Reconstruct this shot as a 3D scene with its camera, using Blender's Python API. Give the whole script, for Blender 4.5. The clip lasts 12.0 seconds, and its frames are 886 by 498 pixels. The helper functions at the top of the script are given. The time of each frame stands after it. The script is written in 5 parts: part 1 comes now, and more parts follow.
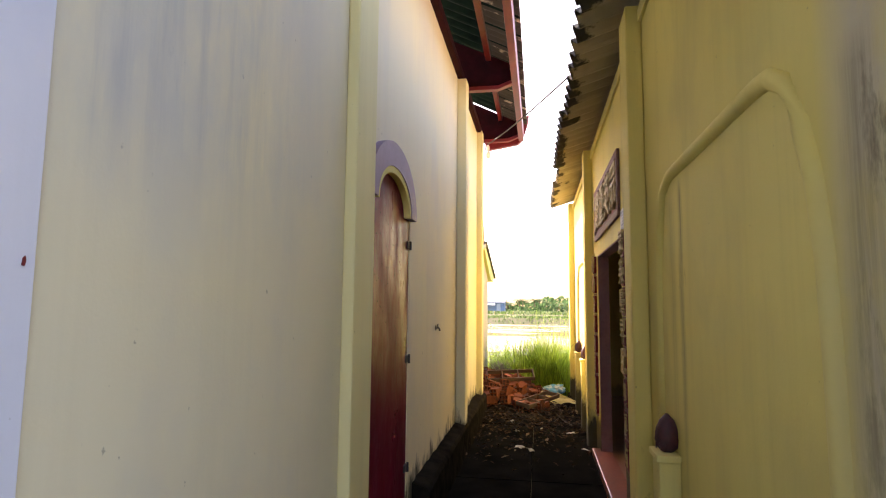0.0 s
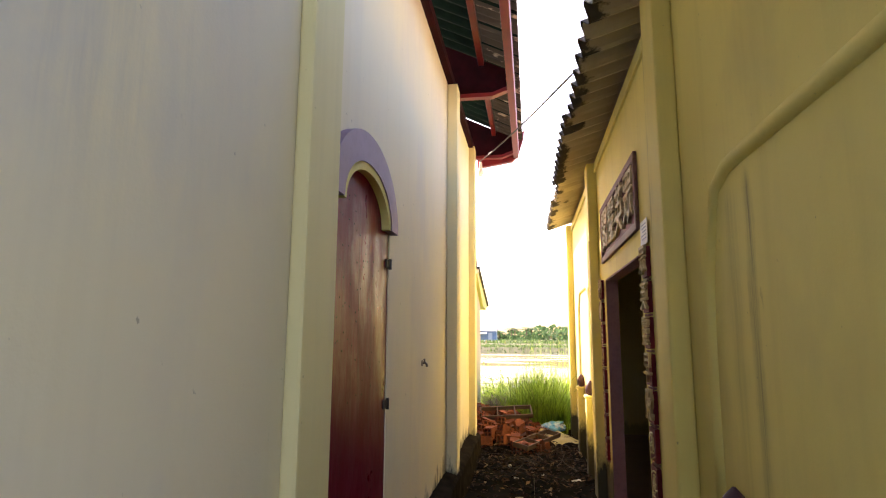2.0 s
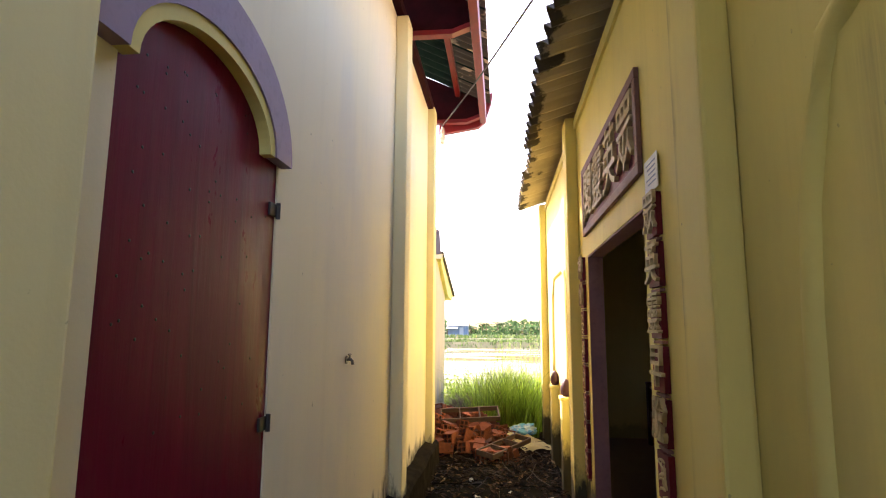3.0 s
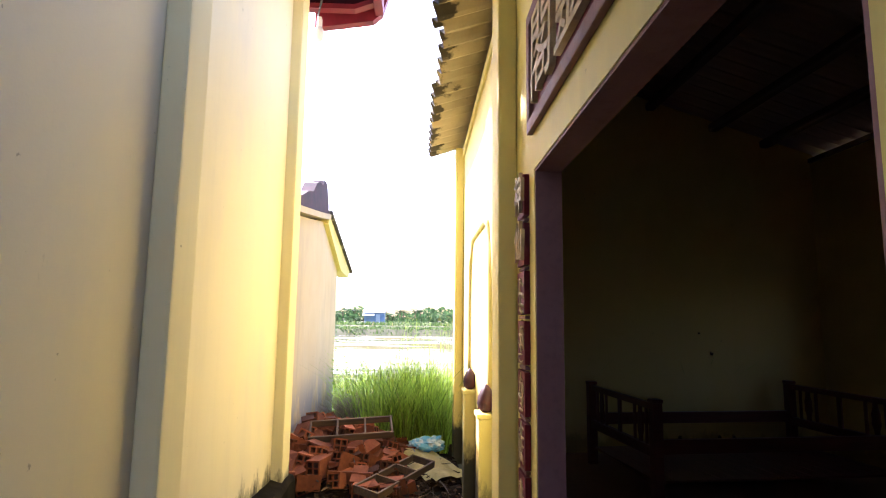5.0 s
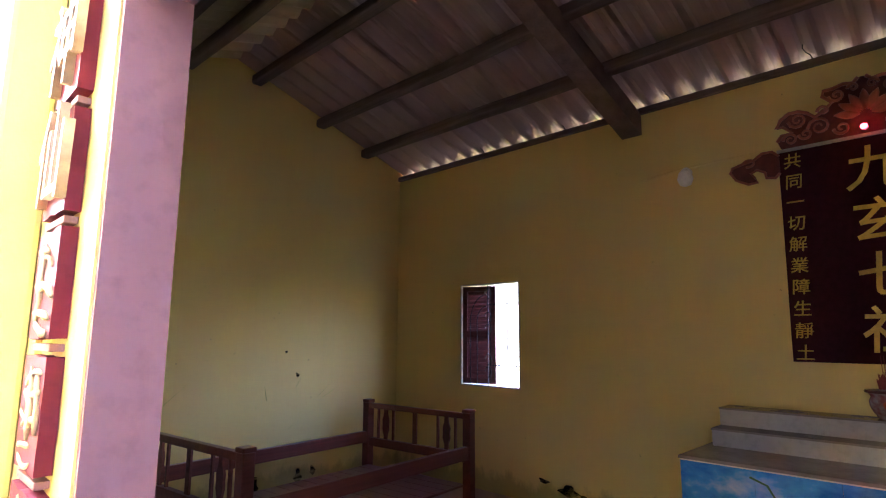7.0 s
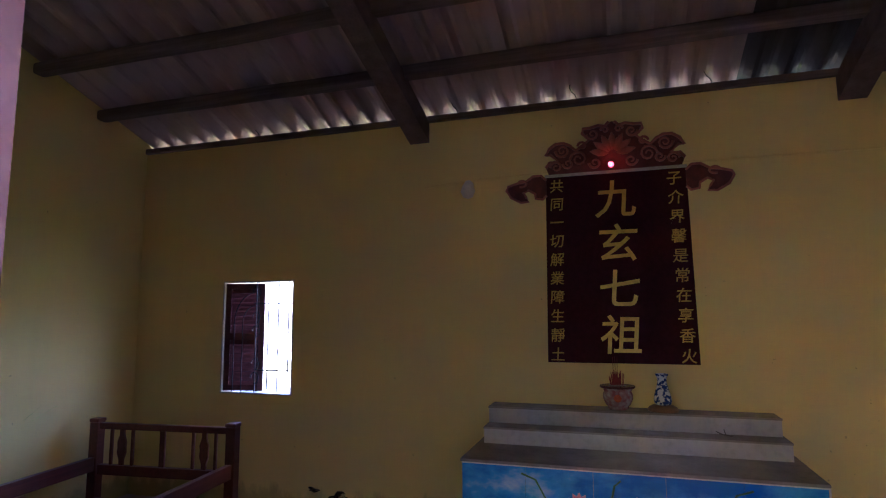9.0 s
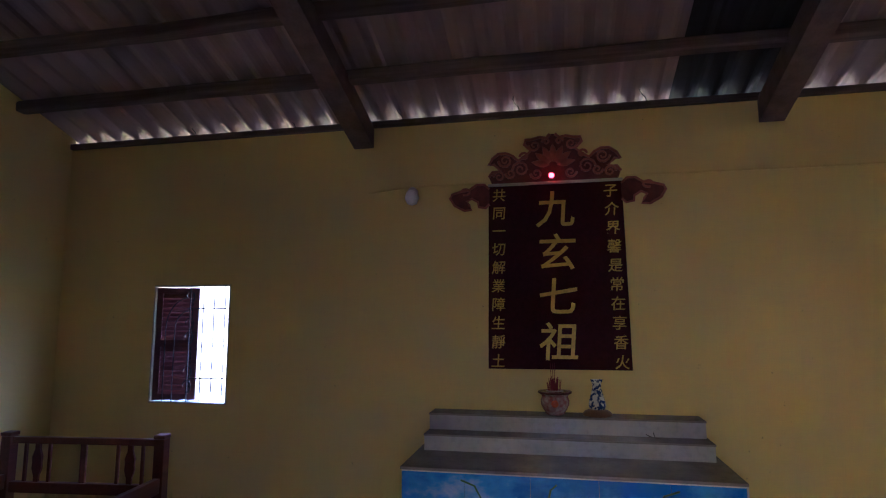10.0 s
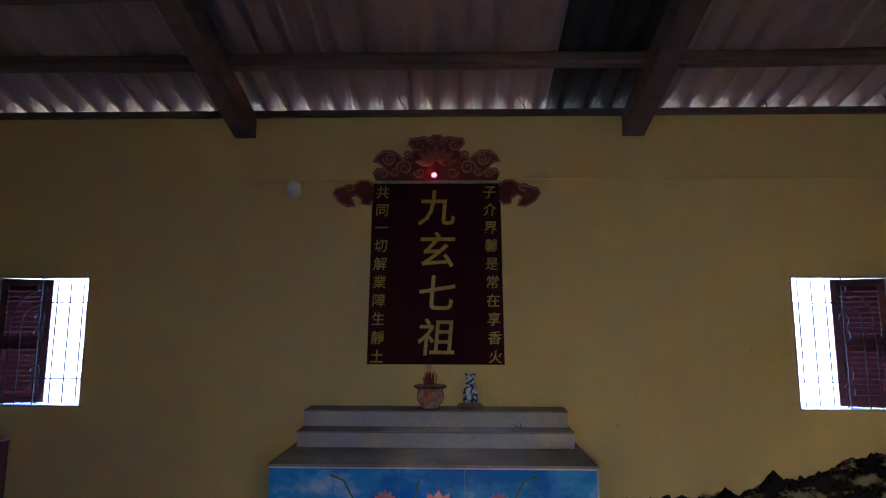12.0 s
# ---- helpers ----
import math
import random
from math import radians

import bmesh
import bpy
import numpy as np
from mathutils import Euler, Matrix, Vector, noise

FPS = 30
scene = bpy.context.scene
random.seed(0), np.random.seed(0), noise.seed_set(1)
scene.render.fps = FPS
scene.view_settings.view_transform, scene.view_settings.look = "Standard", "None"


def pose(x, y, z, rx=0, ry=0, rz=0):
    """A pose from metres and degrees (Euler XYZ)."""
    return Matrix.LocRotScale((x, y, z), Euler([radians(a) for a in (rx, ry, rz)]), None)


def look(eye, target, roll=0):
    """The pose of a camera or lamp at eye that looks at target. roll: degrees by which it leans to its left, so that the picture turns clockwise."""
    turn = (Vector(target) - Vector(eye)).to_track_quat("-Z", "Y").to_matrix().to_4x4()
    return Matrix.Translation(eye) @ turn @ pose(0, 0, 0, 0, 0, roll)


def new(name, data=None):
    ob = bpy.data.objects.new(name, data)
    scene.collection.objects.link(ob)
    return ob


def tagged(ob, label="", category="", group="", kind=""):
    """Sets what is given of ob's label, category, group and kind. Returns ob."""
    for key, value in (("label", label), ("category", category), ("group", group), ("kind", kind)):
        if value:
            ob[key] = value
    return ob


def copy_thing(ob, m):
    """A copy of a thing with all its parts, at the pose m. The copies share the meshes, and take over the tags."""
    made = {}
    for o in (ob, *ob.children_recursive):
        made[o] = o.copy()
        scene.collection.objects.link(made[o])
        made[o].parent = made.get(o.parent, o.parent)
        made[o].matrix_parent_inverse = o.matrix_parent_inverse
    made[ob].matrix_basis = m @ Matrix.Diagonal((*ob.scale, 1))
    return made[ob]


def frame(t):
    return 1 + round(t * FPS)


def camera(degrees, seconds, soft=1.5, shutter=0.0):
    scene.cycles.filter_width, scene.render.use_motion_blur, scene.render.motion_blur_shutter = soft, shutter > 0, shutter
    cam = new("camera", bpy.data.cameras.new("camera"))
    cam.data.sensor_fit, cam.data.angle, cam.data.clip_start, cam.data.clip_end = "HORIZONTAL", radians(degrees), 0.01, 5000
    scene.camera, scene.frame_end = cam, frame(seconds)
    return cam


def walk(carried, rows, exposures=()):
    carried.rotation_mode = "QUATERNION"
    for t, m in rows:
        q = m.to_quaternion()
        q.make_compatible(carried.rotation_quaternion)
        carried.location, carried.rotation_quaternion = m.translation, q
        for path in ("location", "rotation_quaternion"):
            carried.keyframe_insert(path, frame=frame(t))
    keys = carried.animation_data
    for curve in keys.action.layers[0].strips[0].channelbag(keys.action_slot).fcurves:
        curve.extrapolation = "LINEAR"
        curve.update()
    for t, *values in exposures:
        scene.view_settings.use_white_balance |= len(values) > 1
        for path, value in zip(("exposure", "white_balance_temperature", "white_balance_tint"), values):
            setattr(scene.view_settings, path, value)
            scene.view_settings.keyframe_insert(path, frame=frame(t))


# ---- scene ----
cam = camera(77.1, 12.0, soft=1.15)
PATH = [
    (0, (0.018, 0.435, 1.486), (-0.319, 2.396, 1.691), 0.5),
    (0.5, (-0.07, 0.49, 1.535), (-0.444, 2.437, 1.795), 0.6),
    (1, (-0.116, 0.558, 1.558), (-0.476, 2.502, 1.859), 0.6),
    (1.5, (-0.107, 0.661, 1.536), (-0.449, 2.606, 1.852), 0.4),
    (2, (-0.072, 1.109, 1.502), (-0.376, 3.062, 1.809), 0.3),
    (2.5, (-0.059, 1.615, 1.467), (-0.331, 3.575, 1.761), 0.3),
    (3, (-0.02, 2.196, 1.459), (-0.227, 4.164, 1.749), 0.3),
    (3.2, (0.001, 2.407, 1.434), (-0.171, 4.378, 1.727), 0.5),
    (4.8, (0.137, 4.073, 1.384), (0.163, 6.055, 1.643), 0.6),
    (5, (0.176, 4.282, 1.407), (0.254, 6.264, 1.656), 0.7),
    (5.5, (0.258, 4.685, 1.369), (0.521, 6.65, 1.624), 0.7),
    (6, (0.34, 5.034, 1.425), (0.967, 6.914, 1.692), 0.9),
    (6.5, (0.402, 5.246, 1.425), (1.445, 6.925, 1.732), 0.7),
    (7, (0.405, 5.555, 1.438), (1.827, 6.927, 1.748), 0.3),
    (7.5, (0.358, 5.666, 1.429), (1.973, 6.81, 1.716), 0.0),
    (7.7, (0.384, 5.705, 1.435), (2.056, 6.769, 1.706), 0.0),
    (9.3, (0.378, 5.975, 1.66), (2.291, 6.51, 1.903), -0.3),
    (9.5, (0.376, 5.963, 1.658), (2.294, 6.472, 1.907), -0.2),
    (10, (0.372, 5.958, 1.667), (2.317, 6.351, 1.914), -0.2),
    (10.5, (0.372, 5.949, 1.673), (2.334, 6.255, 1.919), -0.1),
    (11, (0.381, 5.923, 1.667), (2.352, 6.15, 1.914), 0.0),
    (11.5, (0.382, 5.913, 1.657), (2.361, 6.059, 1.907), 0.1),
    (12, (0.363, 5.789, 1.607), (2.346, 5.838, 1.867), 0.1),
]
EXPOSURES = [(0.0, 2.52, 7300, 28), (1.5, 2.47, 7200, 28), (3.0, 2.57, 6750, 27), (4.8, 2.5, 5900, 27), (5.5, 2.5, 5400, 29), (6.0, 3.35, 5400, 35), (6.5, 6.2, 5700, 39), (7.0, 6.25, 5550, 41), (7.7, 6.05, 5300, 40), (9.3, 5.66, 4800, 44), (10.5, 5.63, 4650, 40), (12.0, 5.58, 4550, 37)]
walk(cam, [(t, look(eye, target, roll)) for t, eye, target, roll in PATH], EXPOSURES)

# ---- light ----
world = bpy.data.worlds.new("sky")
scene.world = world
world.use_nodes = True
wn = world.node_tree
sky = wn.nodes.new("ShaderNodeTexSky")
sky.sky_type, sky.sun_disc = "NISHITA", False
SUN_EL, SUN_AZ = 40.0, -42.0          # azimuth from +y, negative towards -x
sky.sun_elevation, sky.sun_rotation = radians(SUN_EL), radians(SUN_AZ)
sky.dust_density, sky.air_density = 3.0, 1.2
wn.links.new(sky.outputs[0], wn.nodes["Background"].inputs[0])
wn.nodes["Background"].inputs[1].default_value = 0.15
sun_way = Vector((math.sin(radians(SUN_AZ)) * math.cos(radians(SUN_EL)), math.cos(radians(SUN_AZ)) * math.cos(radians(SUN_EL)), math.sin(radians(SUN_EL))))
sun = new("sun", bpy.data.lights.new("sun", "SUN"))
sun.data.energy, sun.data.angle, sun.data.color = 3.9, radians(0.6), (1.0, 0.93, 0.82)
sun.matrix_world = look(sun_way * 40, (0, 0, 0))


# ---- materials ----
def node(nt, kind, **values):
    n = nt.nodes.new(kind)
    for key, value in values.items():
        n.inputs[key].default_value = value
    return n


def ramp(nt, source, stops):
    r = nt.nodes.new("ShaderNodeValToRGB")
    nt.links.new(source, r.inputs[0])
    e = r.color_ramp.elements
    while len(e) < len(stops):
        e.new(0.5)
    for el, (at, col) in zip(e, stops):
        el.position = at
        el.color = (*col, 1) if len(col) == 3 else col
    return r.outputs[0]


def mixed(nt, fac, a, b, blend="MIX"):
    m = nt.nodes.new("ShaderNodeMix")
    m.data_type, m.blend_type = "RGBA", blend
    for slot, v in ((0, fac), (6, a), (7, b)):
        if hasattr(v, "links"):
            nt.links.new(v, m.inputs[slot])
        else:
            m.inputs[slot].default_value = v if slot == 0 else (*v, 1)
    return m.outputs[2]


def noise_of(nt, vec, scale, detail=4.0, rough=0.55, distortion=0.0):
    n = node(nt, "ShaderNodeTexNoise", Scale=scale, Detail=detail, Roughness=rough, Distortion=distortion)
    nt.links.new(vec, n.inputs["Vector"])
    return n.outputs["Fac"]


def stretched(nt, vec, sx, sy, sz):
    m = nt.nodes.new("ShaderNodeMapping")
    m.inputs["Scale"].default_value = (sx, sy, sz)
    nt.links.new(vec, m.inputs["Vector"])
    return m.outputs[0]


def surface(name, rough=0.7, metal=0.0, spec=0.5):
    """A material with its node tree, shader and place in metres."""
    m = bpy.data.materials.new(name)
    m.use_nodes = True
    nt = m.node_tree
    b = nt.nodes["Principled BSDF"]
    b.inputs["Roughness"].default_value, b.inputs["Metallic"].default_value = rough, metal
    b.inputs["Specular IOR Level"].default_value = spec
    co = nt.nodes.new("ShaderNodeTexCoord").outputs["Object"]
    return m, nt, b, co


def bumped(nt, b, height, strength, distance=0.01):
    n = node(nt, "ShaderNodeBump", Strength=strength, Distance=distance)
    nt.links.new(height, n.inputs["Height"])
    nt.links.new(n.outputs[0], b.inputs["Normal"])


def wall_paint(name, colour, second, mould=0.0, mould_top=0.5, rough=0.75, streak=0.3, patch=None):
    """Limewashed plaster: broad blotches, vertical streaks, fine grain, black mould that climbs from wet ground."""
    m, nt, b, co = surface(name, rough, spec=0.3)
    big = noise_of(nt, co, 0.9, 3)
    col = mixed(nt, ramp(nt, big, [(0.35, (0, 0, 0)), (0.65, (1, 1, 1))]), colour, second)
    runs = noise_of(nt, stretched(nt, co, 7, 7, 0.35), 1.0, 5, 0.6)
    dark = tuple(c * 0.72 for c in colour)
    col = mixed(nt, ramp(nt, runs, [(0.52, (0, 0, 0)), (0.8, (streak, streak, streak))]), col, dark)
    if patch:
        spots = noise_of(nt, stretched(nt, co, 1.6, 1.6, 0.8), 1.0, 5, 0.6)
        col = mixed(nt, ramp(nt, spots, [(0.48, (0, 0, 0)), (0.7, (0.6, 0.6, 0.6))]), col, patch)
    specks = noise_of(nt, co, 26, 3, 0.5)
    col = mixed(nt, ramp(nt, specks, [(0.74, (0, 0, 0)), (0.78, (0.5, 0.5, 0.5))]), col, (0.16, 0.13, 0.09))
    if mould:
        sep = nt.nodes.new("ShaderNodeSeparateXYZ")
        nt.links.new(co, sep.inputs[0])
        climb = node(nt, "ShaderNodeMapRange")
        climb.inputs["From Min"].default_value, climb.inputs["From Max"].default_value = mould_top, -0.05
        nt.links.new(sep.outputs[2], climb.inputs["Value"])
        growth = noise_of(nt, stretched(nt, co, 5, 5, 2.2), 1.0, 6, 0.7)
        add = nt.nodes.new("ShaderNodeMath")
        add.operation = "MULTIPLY_ADD"
        nt.links.new(climb.outputs[0], add.inputs[0])
        add.inputs[1].default_value = 0.75
        nt.links.new(growth, add.inputs[2])
        col = mixed(nt, ramp(nt, add.outputs[0], [(0.69, (0, 0, 0)), (0.86, (mould, mould, mould))]), col, (0.035, 0.032, 0.026))
    nt.links.new(col, b.inputs["Base Color"])
    grain = noise_of(nt, co, 90, 3)
    bumped(nt, b, mixed(nt, 0.5, grain, noise_of(nt, co, 9, 3)), 0.25, 0.004)
    return m


def plain(name, colour, second=None, rough=0.6, scale=14, metal=0.0, bump=0.15, spec=0.5, per_object=0.0):
    """A painted or natural surface with blotches at two scales."""
    m, nt, b, co = surface(name, rough, metal, spec)
    second = second or tuple(c * 0.7 for c in colour)
    f1, f2 = noise_of(nt, co, scale, 4), noise_of(nt, co, scale * 6, 3)
    col = mixed(nt, ramp(nt, f1, [(0.35, (0, 0, 0)), (0.7, (1, 1, 1))]), colour, second)
    col = mixed(nt, ramp(nt, f2, [(0.5, (0, 0, 0)), (0.75, (0.35, 0.35, 0.35))]), col, tuple(c * 0.5 for c in colour))
    if per_object:
        info = nt.nodes.new("ShaderNodeObjectInfo")
        r = ramp(nt, info.outputs["Random"], [(0.0, (1 - per_object,) * 3), (1.0, (1, 1, 1))])
        col = mixed(nt, 1.0, col, r, "MULTIPLY")
    nt.links.new(col, b.inputs["Base Color"])
    if bump:
        bumped(nt, b, f2, bump, 0.003)
    return m


def wood(name, colour, second, rough=0.45, wear=None, along="z", spec=0.4):
    """Stained timber with grain along one axis."""
    m, nt, b, co = surface(name, rough, spec=spec)
    s = {"x": (1.2, 30, 30), "y": (30, 1.2, 30), "z": (30, 30, 1.2)}[along]
    f1 = noise_of(nt, stretched(nt, co, *s), 1.0, 6, 0.65, 0.4)
    col = mixed(nt, ramp(nt, f1, [(0.3, (0, 0, 0)), (0.7, (1, 1, 1))]), colour, second)
    if wear:
        w = noise_of(nt, stretched(nt, co, 6, 6, 2), 1.0, 5, 0.7)
        col = mixed(nt, ramp(nt, w, [(0.50, (0, 0, 0)), (0.72, (0.55, 0.55, 0.55))]), col, wear)
    nt.links.new(col, b.inputs["Base Color"])
    bumped(nt, b, f1, 0.3, 0.003)
    return m


CREAM = wall_paint("cream_limewash", (0.785, 0.695, 0.465), (0.76, 0.685, 0.50), 0.95, 0.5, streak=0.25, patch=(0.64, 0.59, 0.49))


def drip_stain(m, y0, top, width, strength=0.9):
    """A sooty run of rain below the moulding of the blind window."""
    nt = m.node_tree
    b = nt.nodes["Principled BSDF"]
    before = b.inputs["Base Color"].links[0].from_socket
    co = nt.nodes.new("ShaderNodeTexCoord").outputs["Object"]
    sep = nt.nodes.new("ShaderNodeSeparateXYZ")
    nt.links.new(co, sep.inputs[0])
    wobble = noise_of(nt, stretched(nt, co, 2, 2, 2.5), 1.0, 4, 0.6)

    def calc(op, a, c):
        n = nt.nodes.new("ShaderNodeMath")
        n.operation = op
        for k, v in enumerate((a, c)):
            if isinstance(v, (int, float)):
                n.inputs[k].default_value = v
            else:
                nt.links.new(v, n.inputs[k])
        return n.outputs[0]

    def ranged(v, a, c):
        n = node(nt, "ShaderNodeMapRange")
        n.inputs["From Min"].default_value, n.inputs["From Max"].default_value = a, c
        nt.links.new(v, n.inputs["Value"])
        return n.outputs[0]

    shift = calc("MULTIPLY", calc("SUBTRACT", wobble, 0.5), 0.12)
    off = calc("ABSOLUTE", calc("ADD", calc("SUBTRACT", sep.outputs[1], y0), shift), 0)
    mask = calc("MULTIPLY", ranged(off, width, 0.0), ranged(sep.outputs[2], top, top - 0.08))
    mask = calc("MULTIPLY", mask, ranged(sep.outputs[2], 0.5, 1.7))
    fibres = noise_of(nt, stretched(nt, co, 60, 60, 2.0), 1.0, 5, 0.7)
    mask = calc("MULTIPLY", mask, ranged(fibres, 0.28, 0.62))
    nt.links.new(mixed(nt, calc("MULTIPLY", mask, strength), before, (0.09, 0.06, 0.035)), b.inputs["Base Color"])


def weathered(m, y_from, y_to, z_low, z_high, colour, scale, lo, hi, strength):
    """Old washed-out paint with a ragged edge between two places along the wall."""
    nt = m.node_tree
    b = nt.nodes["Principled BSDF"]
    before = b.inputs["Base Color"].links[0].from_socket
    co = nt.nodes.new("ShaderNodeTexCoord").outputs["Object"]
    sep = nt.nodes.new("ShaderNodeSeparateXYZ")
    nt.links.new(co, sep.inputs[0])
    blot = noise_of(nt, stretched(nt, co, *scale), 1.0, 6, 0.65)
    total = ramp(nt, blot, [(lo, (0, 0, 0)), (hi, (strength,) * 3)])
    for axis, a, c in ((1, y_from, y_to), (2, z_low, z_high)):
        n = node(nt, "ShaderNodeMapRange")
        n.inputs["From Min"].default_value, n.inputs["From Max"].default_value = a, c
        nt.links.new(sep.outputs[axis], n.inputs["Value"])
        total = mixed(nt, 1.0, total, n.outputs[0], "MULTIPLY")
    nt.links.new(mixed(nt, total, before, colour), b.inputs["Base Color"])


CREAM_TRIM = wall_paint("cream_trim", (0.75, 0.68, 0.38), (0.71, 0.63, 0.33), 0.9, 0.42)
CREAM_PILASTER = wall_paint("cream_pilaster", (0.77, 0.69, 0.42), (0.74, 0.66, 0.40), 0.95, 0.5)
weathered(CREAM, 2.9, 1.9, 1.55, 1.95, (0.52, 0.52, 0.50), (1, 2.2, 0.9), 0.34, 0.60, 0.75)
weathered(CREAM, 2.6, 1.7, 1.7, 2.0, (0.36, 0.37, 0.40), (1, 14, 0.9), 0.50, 0.66, 0.35)
PALE = wall_paint("pale_blue_limewash", (0.74, 0.73, 0.78), (0.66, 0.68, 0.79), 0.0, patch=(0.50, 0.55, 0.74))
YELLOW = wall_paint("yellow_limewash", (0.74, 0.63, 0.205), (0.69, 0.58, 0.185), 0.95, 0.6, streak=0.5, patch=(0.52, 0.44, 0.18))
weathered(YELLOW, 1.78, 1.62, 0.0, 0.4, (0.50, 0.46, 0.36), (1, 2.5, 1.0), 0.30, 0.55, 0.85)
weathered(YELLOW, 1.74, 1.55, 0.2, 0.5, (0.10, 0.085, 0.06), (1, 12, 4), 0.54, 0.66, 0.75)
drip_stain(YELLOW, 3.03, 2.07, 0.05)
drip_stain(YELLOW, 3.20, 2.05, 0.09, 0.35)
drip_stain(YELLOW, 1.62, 2.06, 0.09, 0.5)
drip_stain(YELLOW, 4.02, 3.3, 0.035, 0.6)
YELLOW_TRIM = wall_paint("yellow_trim", (0.72, 0.63, 0.24), (0.66, 0.565, 0.20), 0.95, 0.7, streak=0.6)
INSIDE = wall_paint("inside_yellow", (0.74, 0.595, 0.22), (0.72, 0.58, 0.23), 0.35, 0.3, streak=0.12)
SHED_WALL = wall_paint("shed_plaster", (0.60, 0.48, 0.32), (0.55, 0.42, 0.26), 0.25, 0.7, streak=0.7, patch=(0.42, 0.34, 0.26))
weathered(SHED_WALL, 8.0, 8.5, 0.80, 0.42, (0.30, 0.28, 0.29), (1, 3.5, 1.6), 0.40, 0.48, 0.9)
PURPLE = plain("mauve_paint", (0.27, 0.185, 0.27), (0.24, 0.165, 0.23), 0.6, 5)
REVEAL = plain("plum_mauve_paint", (0.28, 0.153, 0.162), (0.245, 0.132, 0.142), 0.7, 5, spec=0.2)
# plinth and floor: near-black bases carry the alley's shade besides wet and mould
CONCRETE = plain("shaded_wet_concrete", (0.026, 0.022, 0.017), (0.010, 0.009, 0.008), 0.85, 7, bump=0.6, spec=0.0)
FLOOR = plain("shaded_alley_concrete", (0.013, 0.012, 0.010), (0.006, 0.006, 0.005), 0.8, 3, bump=0.6, spec=0.0)
RED_TILE = plain("red_floor_tile", (0.38, 0.11, 0.06), (0.30, 0.09, 0.06), 0.3, 4, per_object=0.25)
# red paint darkened to hold the shade under the temple eaves
RED_SHADED = plain("shaded_red_paint", (0.034, 0.0035, 0.007), (0.018, 0.003, 0.005), 0.8, 6, spec=0.1)
RED = plain("red_gloss_paint", (0.21, 0.014, 0.02), (0.15, 0.012, 0.018), 0.4, 6)
DOOR_RED, nt, b, co = surface("maroon_door", 0.35, spec=0.08)
f1 = noise_of(nt, stretched(nt, co, 20, 20, 1.1), 1.0, 6, 0.65, 0.4)
f2 = noise_of(nt, stretched(nt, co, 5, 5, 2.2), 1.0, 6, 0.7, 0.3)
f3 = noise_of(nt, co, 38, 4, 0.7)
col = mixed(nt, ramp(nt, f1, [(0.3, (0, 0, 0)), (0.7, (1, 1, 1))]), (0.16, 0.004, 0.025), (0.10, 0.003, 0.017))
col = mixed(nt, ramp(nt, f2, [(0.54, (0, 0, 0)), (0.72, (0.4, 0.4, 0.4))]), col, (0.17, 0.045, 0.045))
col = mixed(nt, ramp(nt, f3, [(0.66, (0, 0, 0)), (0.74, (0.5, 0.5, 0.5))]), col, (0.05, 0.008, 0.012))
nt.links.new(col, b.inputs["Base Color"])
nt.links.new(ramp(nt, f2, [(0.35, (0.26, 0.26, 0.26)), (0.7, (0.6, 0.6, 0.6))]), b.inputs["Roughness"])
bumped(nt, b, mixed(nt, 0.45, noise_of(nt, stretched(nt, co, 9, 9, 3), 1.0, 4), f1), 0.5, 0.006)
PLAQUE_RED = plain("plaque_red", (0.15, 0.011, 0.024), (0.09, 0.008, 0.015), 0.6, 9, spec=0.2)
PLAQUE_GOLD = plain("plaque_letters", (0.52, 0.41, 0.23), (0.38, 0.28, 0.15), 0.65, 20, spec=0.2)
PINKISH = plain("plaque_frame", (0.225, 0.12, 0.115), (0.18, 0.095, 0.09), 0.7, 8, spec=0.15)
FIBRO = wall_paint("fibre_cement", (0.55, 0.47, 0.34), (0.46, 0.39, 0.28), streak=0.4, rough=0.9, patch=(0.22, 0.18, 0.14))
nt = FIBRO.node_tree
b = nt.nodes["Principled BSDF"]
before = b.inputs["Base Color"].links[0].from_socket
geo = nt.nodes.new("ShaderNodeTexCoord").outputs["Object"]
sep = nt.nodes.new("ShaderNodeSeparateXYZ")
nt.links.new(geo, sep.inputs[0])
edge = node(nt, "ShaderNodeMapRange")
edge.inputs["From Min"].default_value, edge.inputs["From Max"].default_value = 0.62, 0.26
nt.links.new(sep.outputs[0], edge.inputs["Value"])
grow = noise_of(nt, stretched(nt, geo, 3, 4.5, 3), 1.0, 5, 0.65)
add = nt.nodes.new("ShaderNodeMath")
add.operation = "MULTIPLY_ADD"
add.inputs[1].default_value = 0.5
nt.links.new(edge.outputs[0], add.inputs[0])
nt.links.new(grow, add.inputs[2])
nt.links.new(mixed(nt, ramp(nt, add.outputs[0], [(0.87, (0, 0, 0)), (0.93, (0.92, 0.92, 0.92))]), before, (0.04, 0.035, 0.03)), b.inputs["Base Color"])
FIBRO_IN = wall_paint("fibre_cement_inside", (0.385, 0.275, 0.26), (0.345, 0.25, 0.235), streak=0.2, rough=0.95)
FIBRO_DARK = wall_paint("old_dark_sheet", (0.06, 0.052, 0.052), (0.04, 0.036, 0.036), streak=0.5, rough=0.9)
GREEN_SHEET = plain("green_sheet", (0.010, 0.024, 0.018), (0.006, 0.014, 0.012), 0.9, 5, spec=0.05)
BEAM = wood("smoked_beam", (0.18, 0.13, 0.115), (0.11, 0.08, 0.07), 0.85, along="y", spec=0.2)
RAFTER = plain("smoked_rafter", (0.19, 0.13, 0.12), (0.13, 0.09, 0.082), 0.9, 9, spec=0.2)
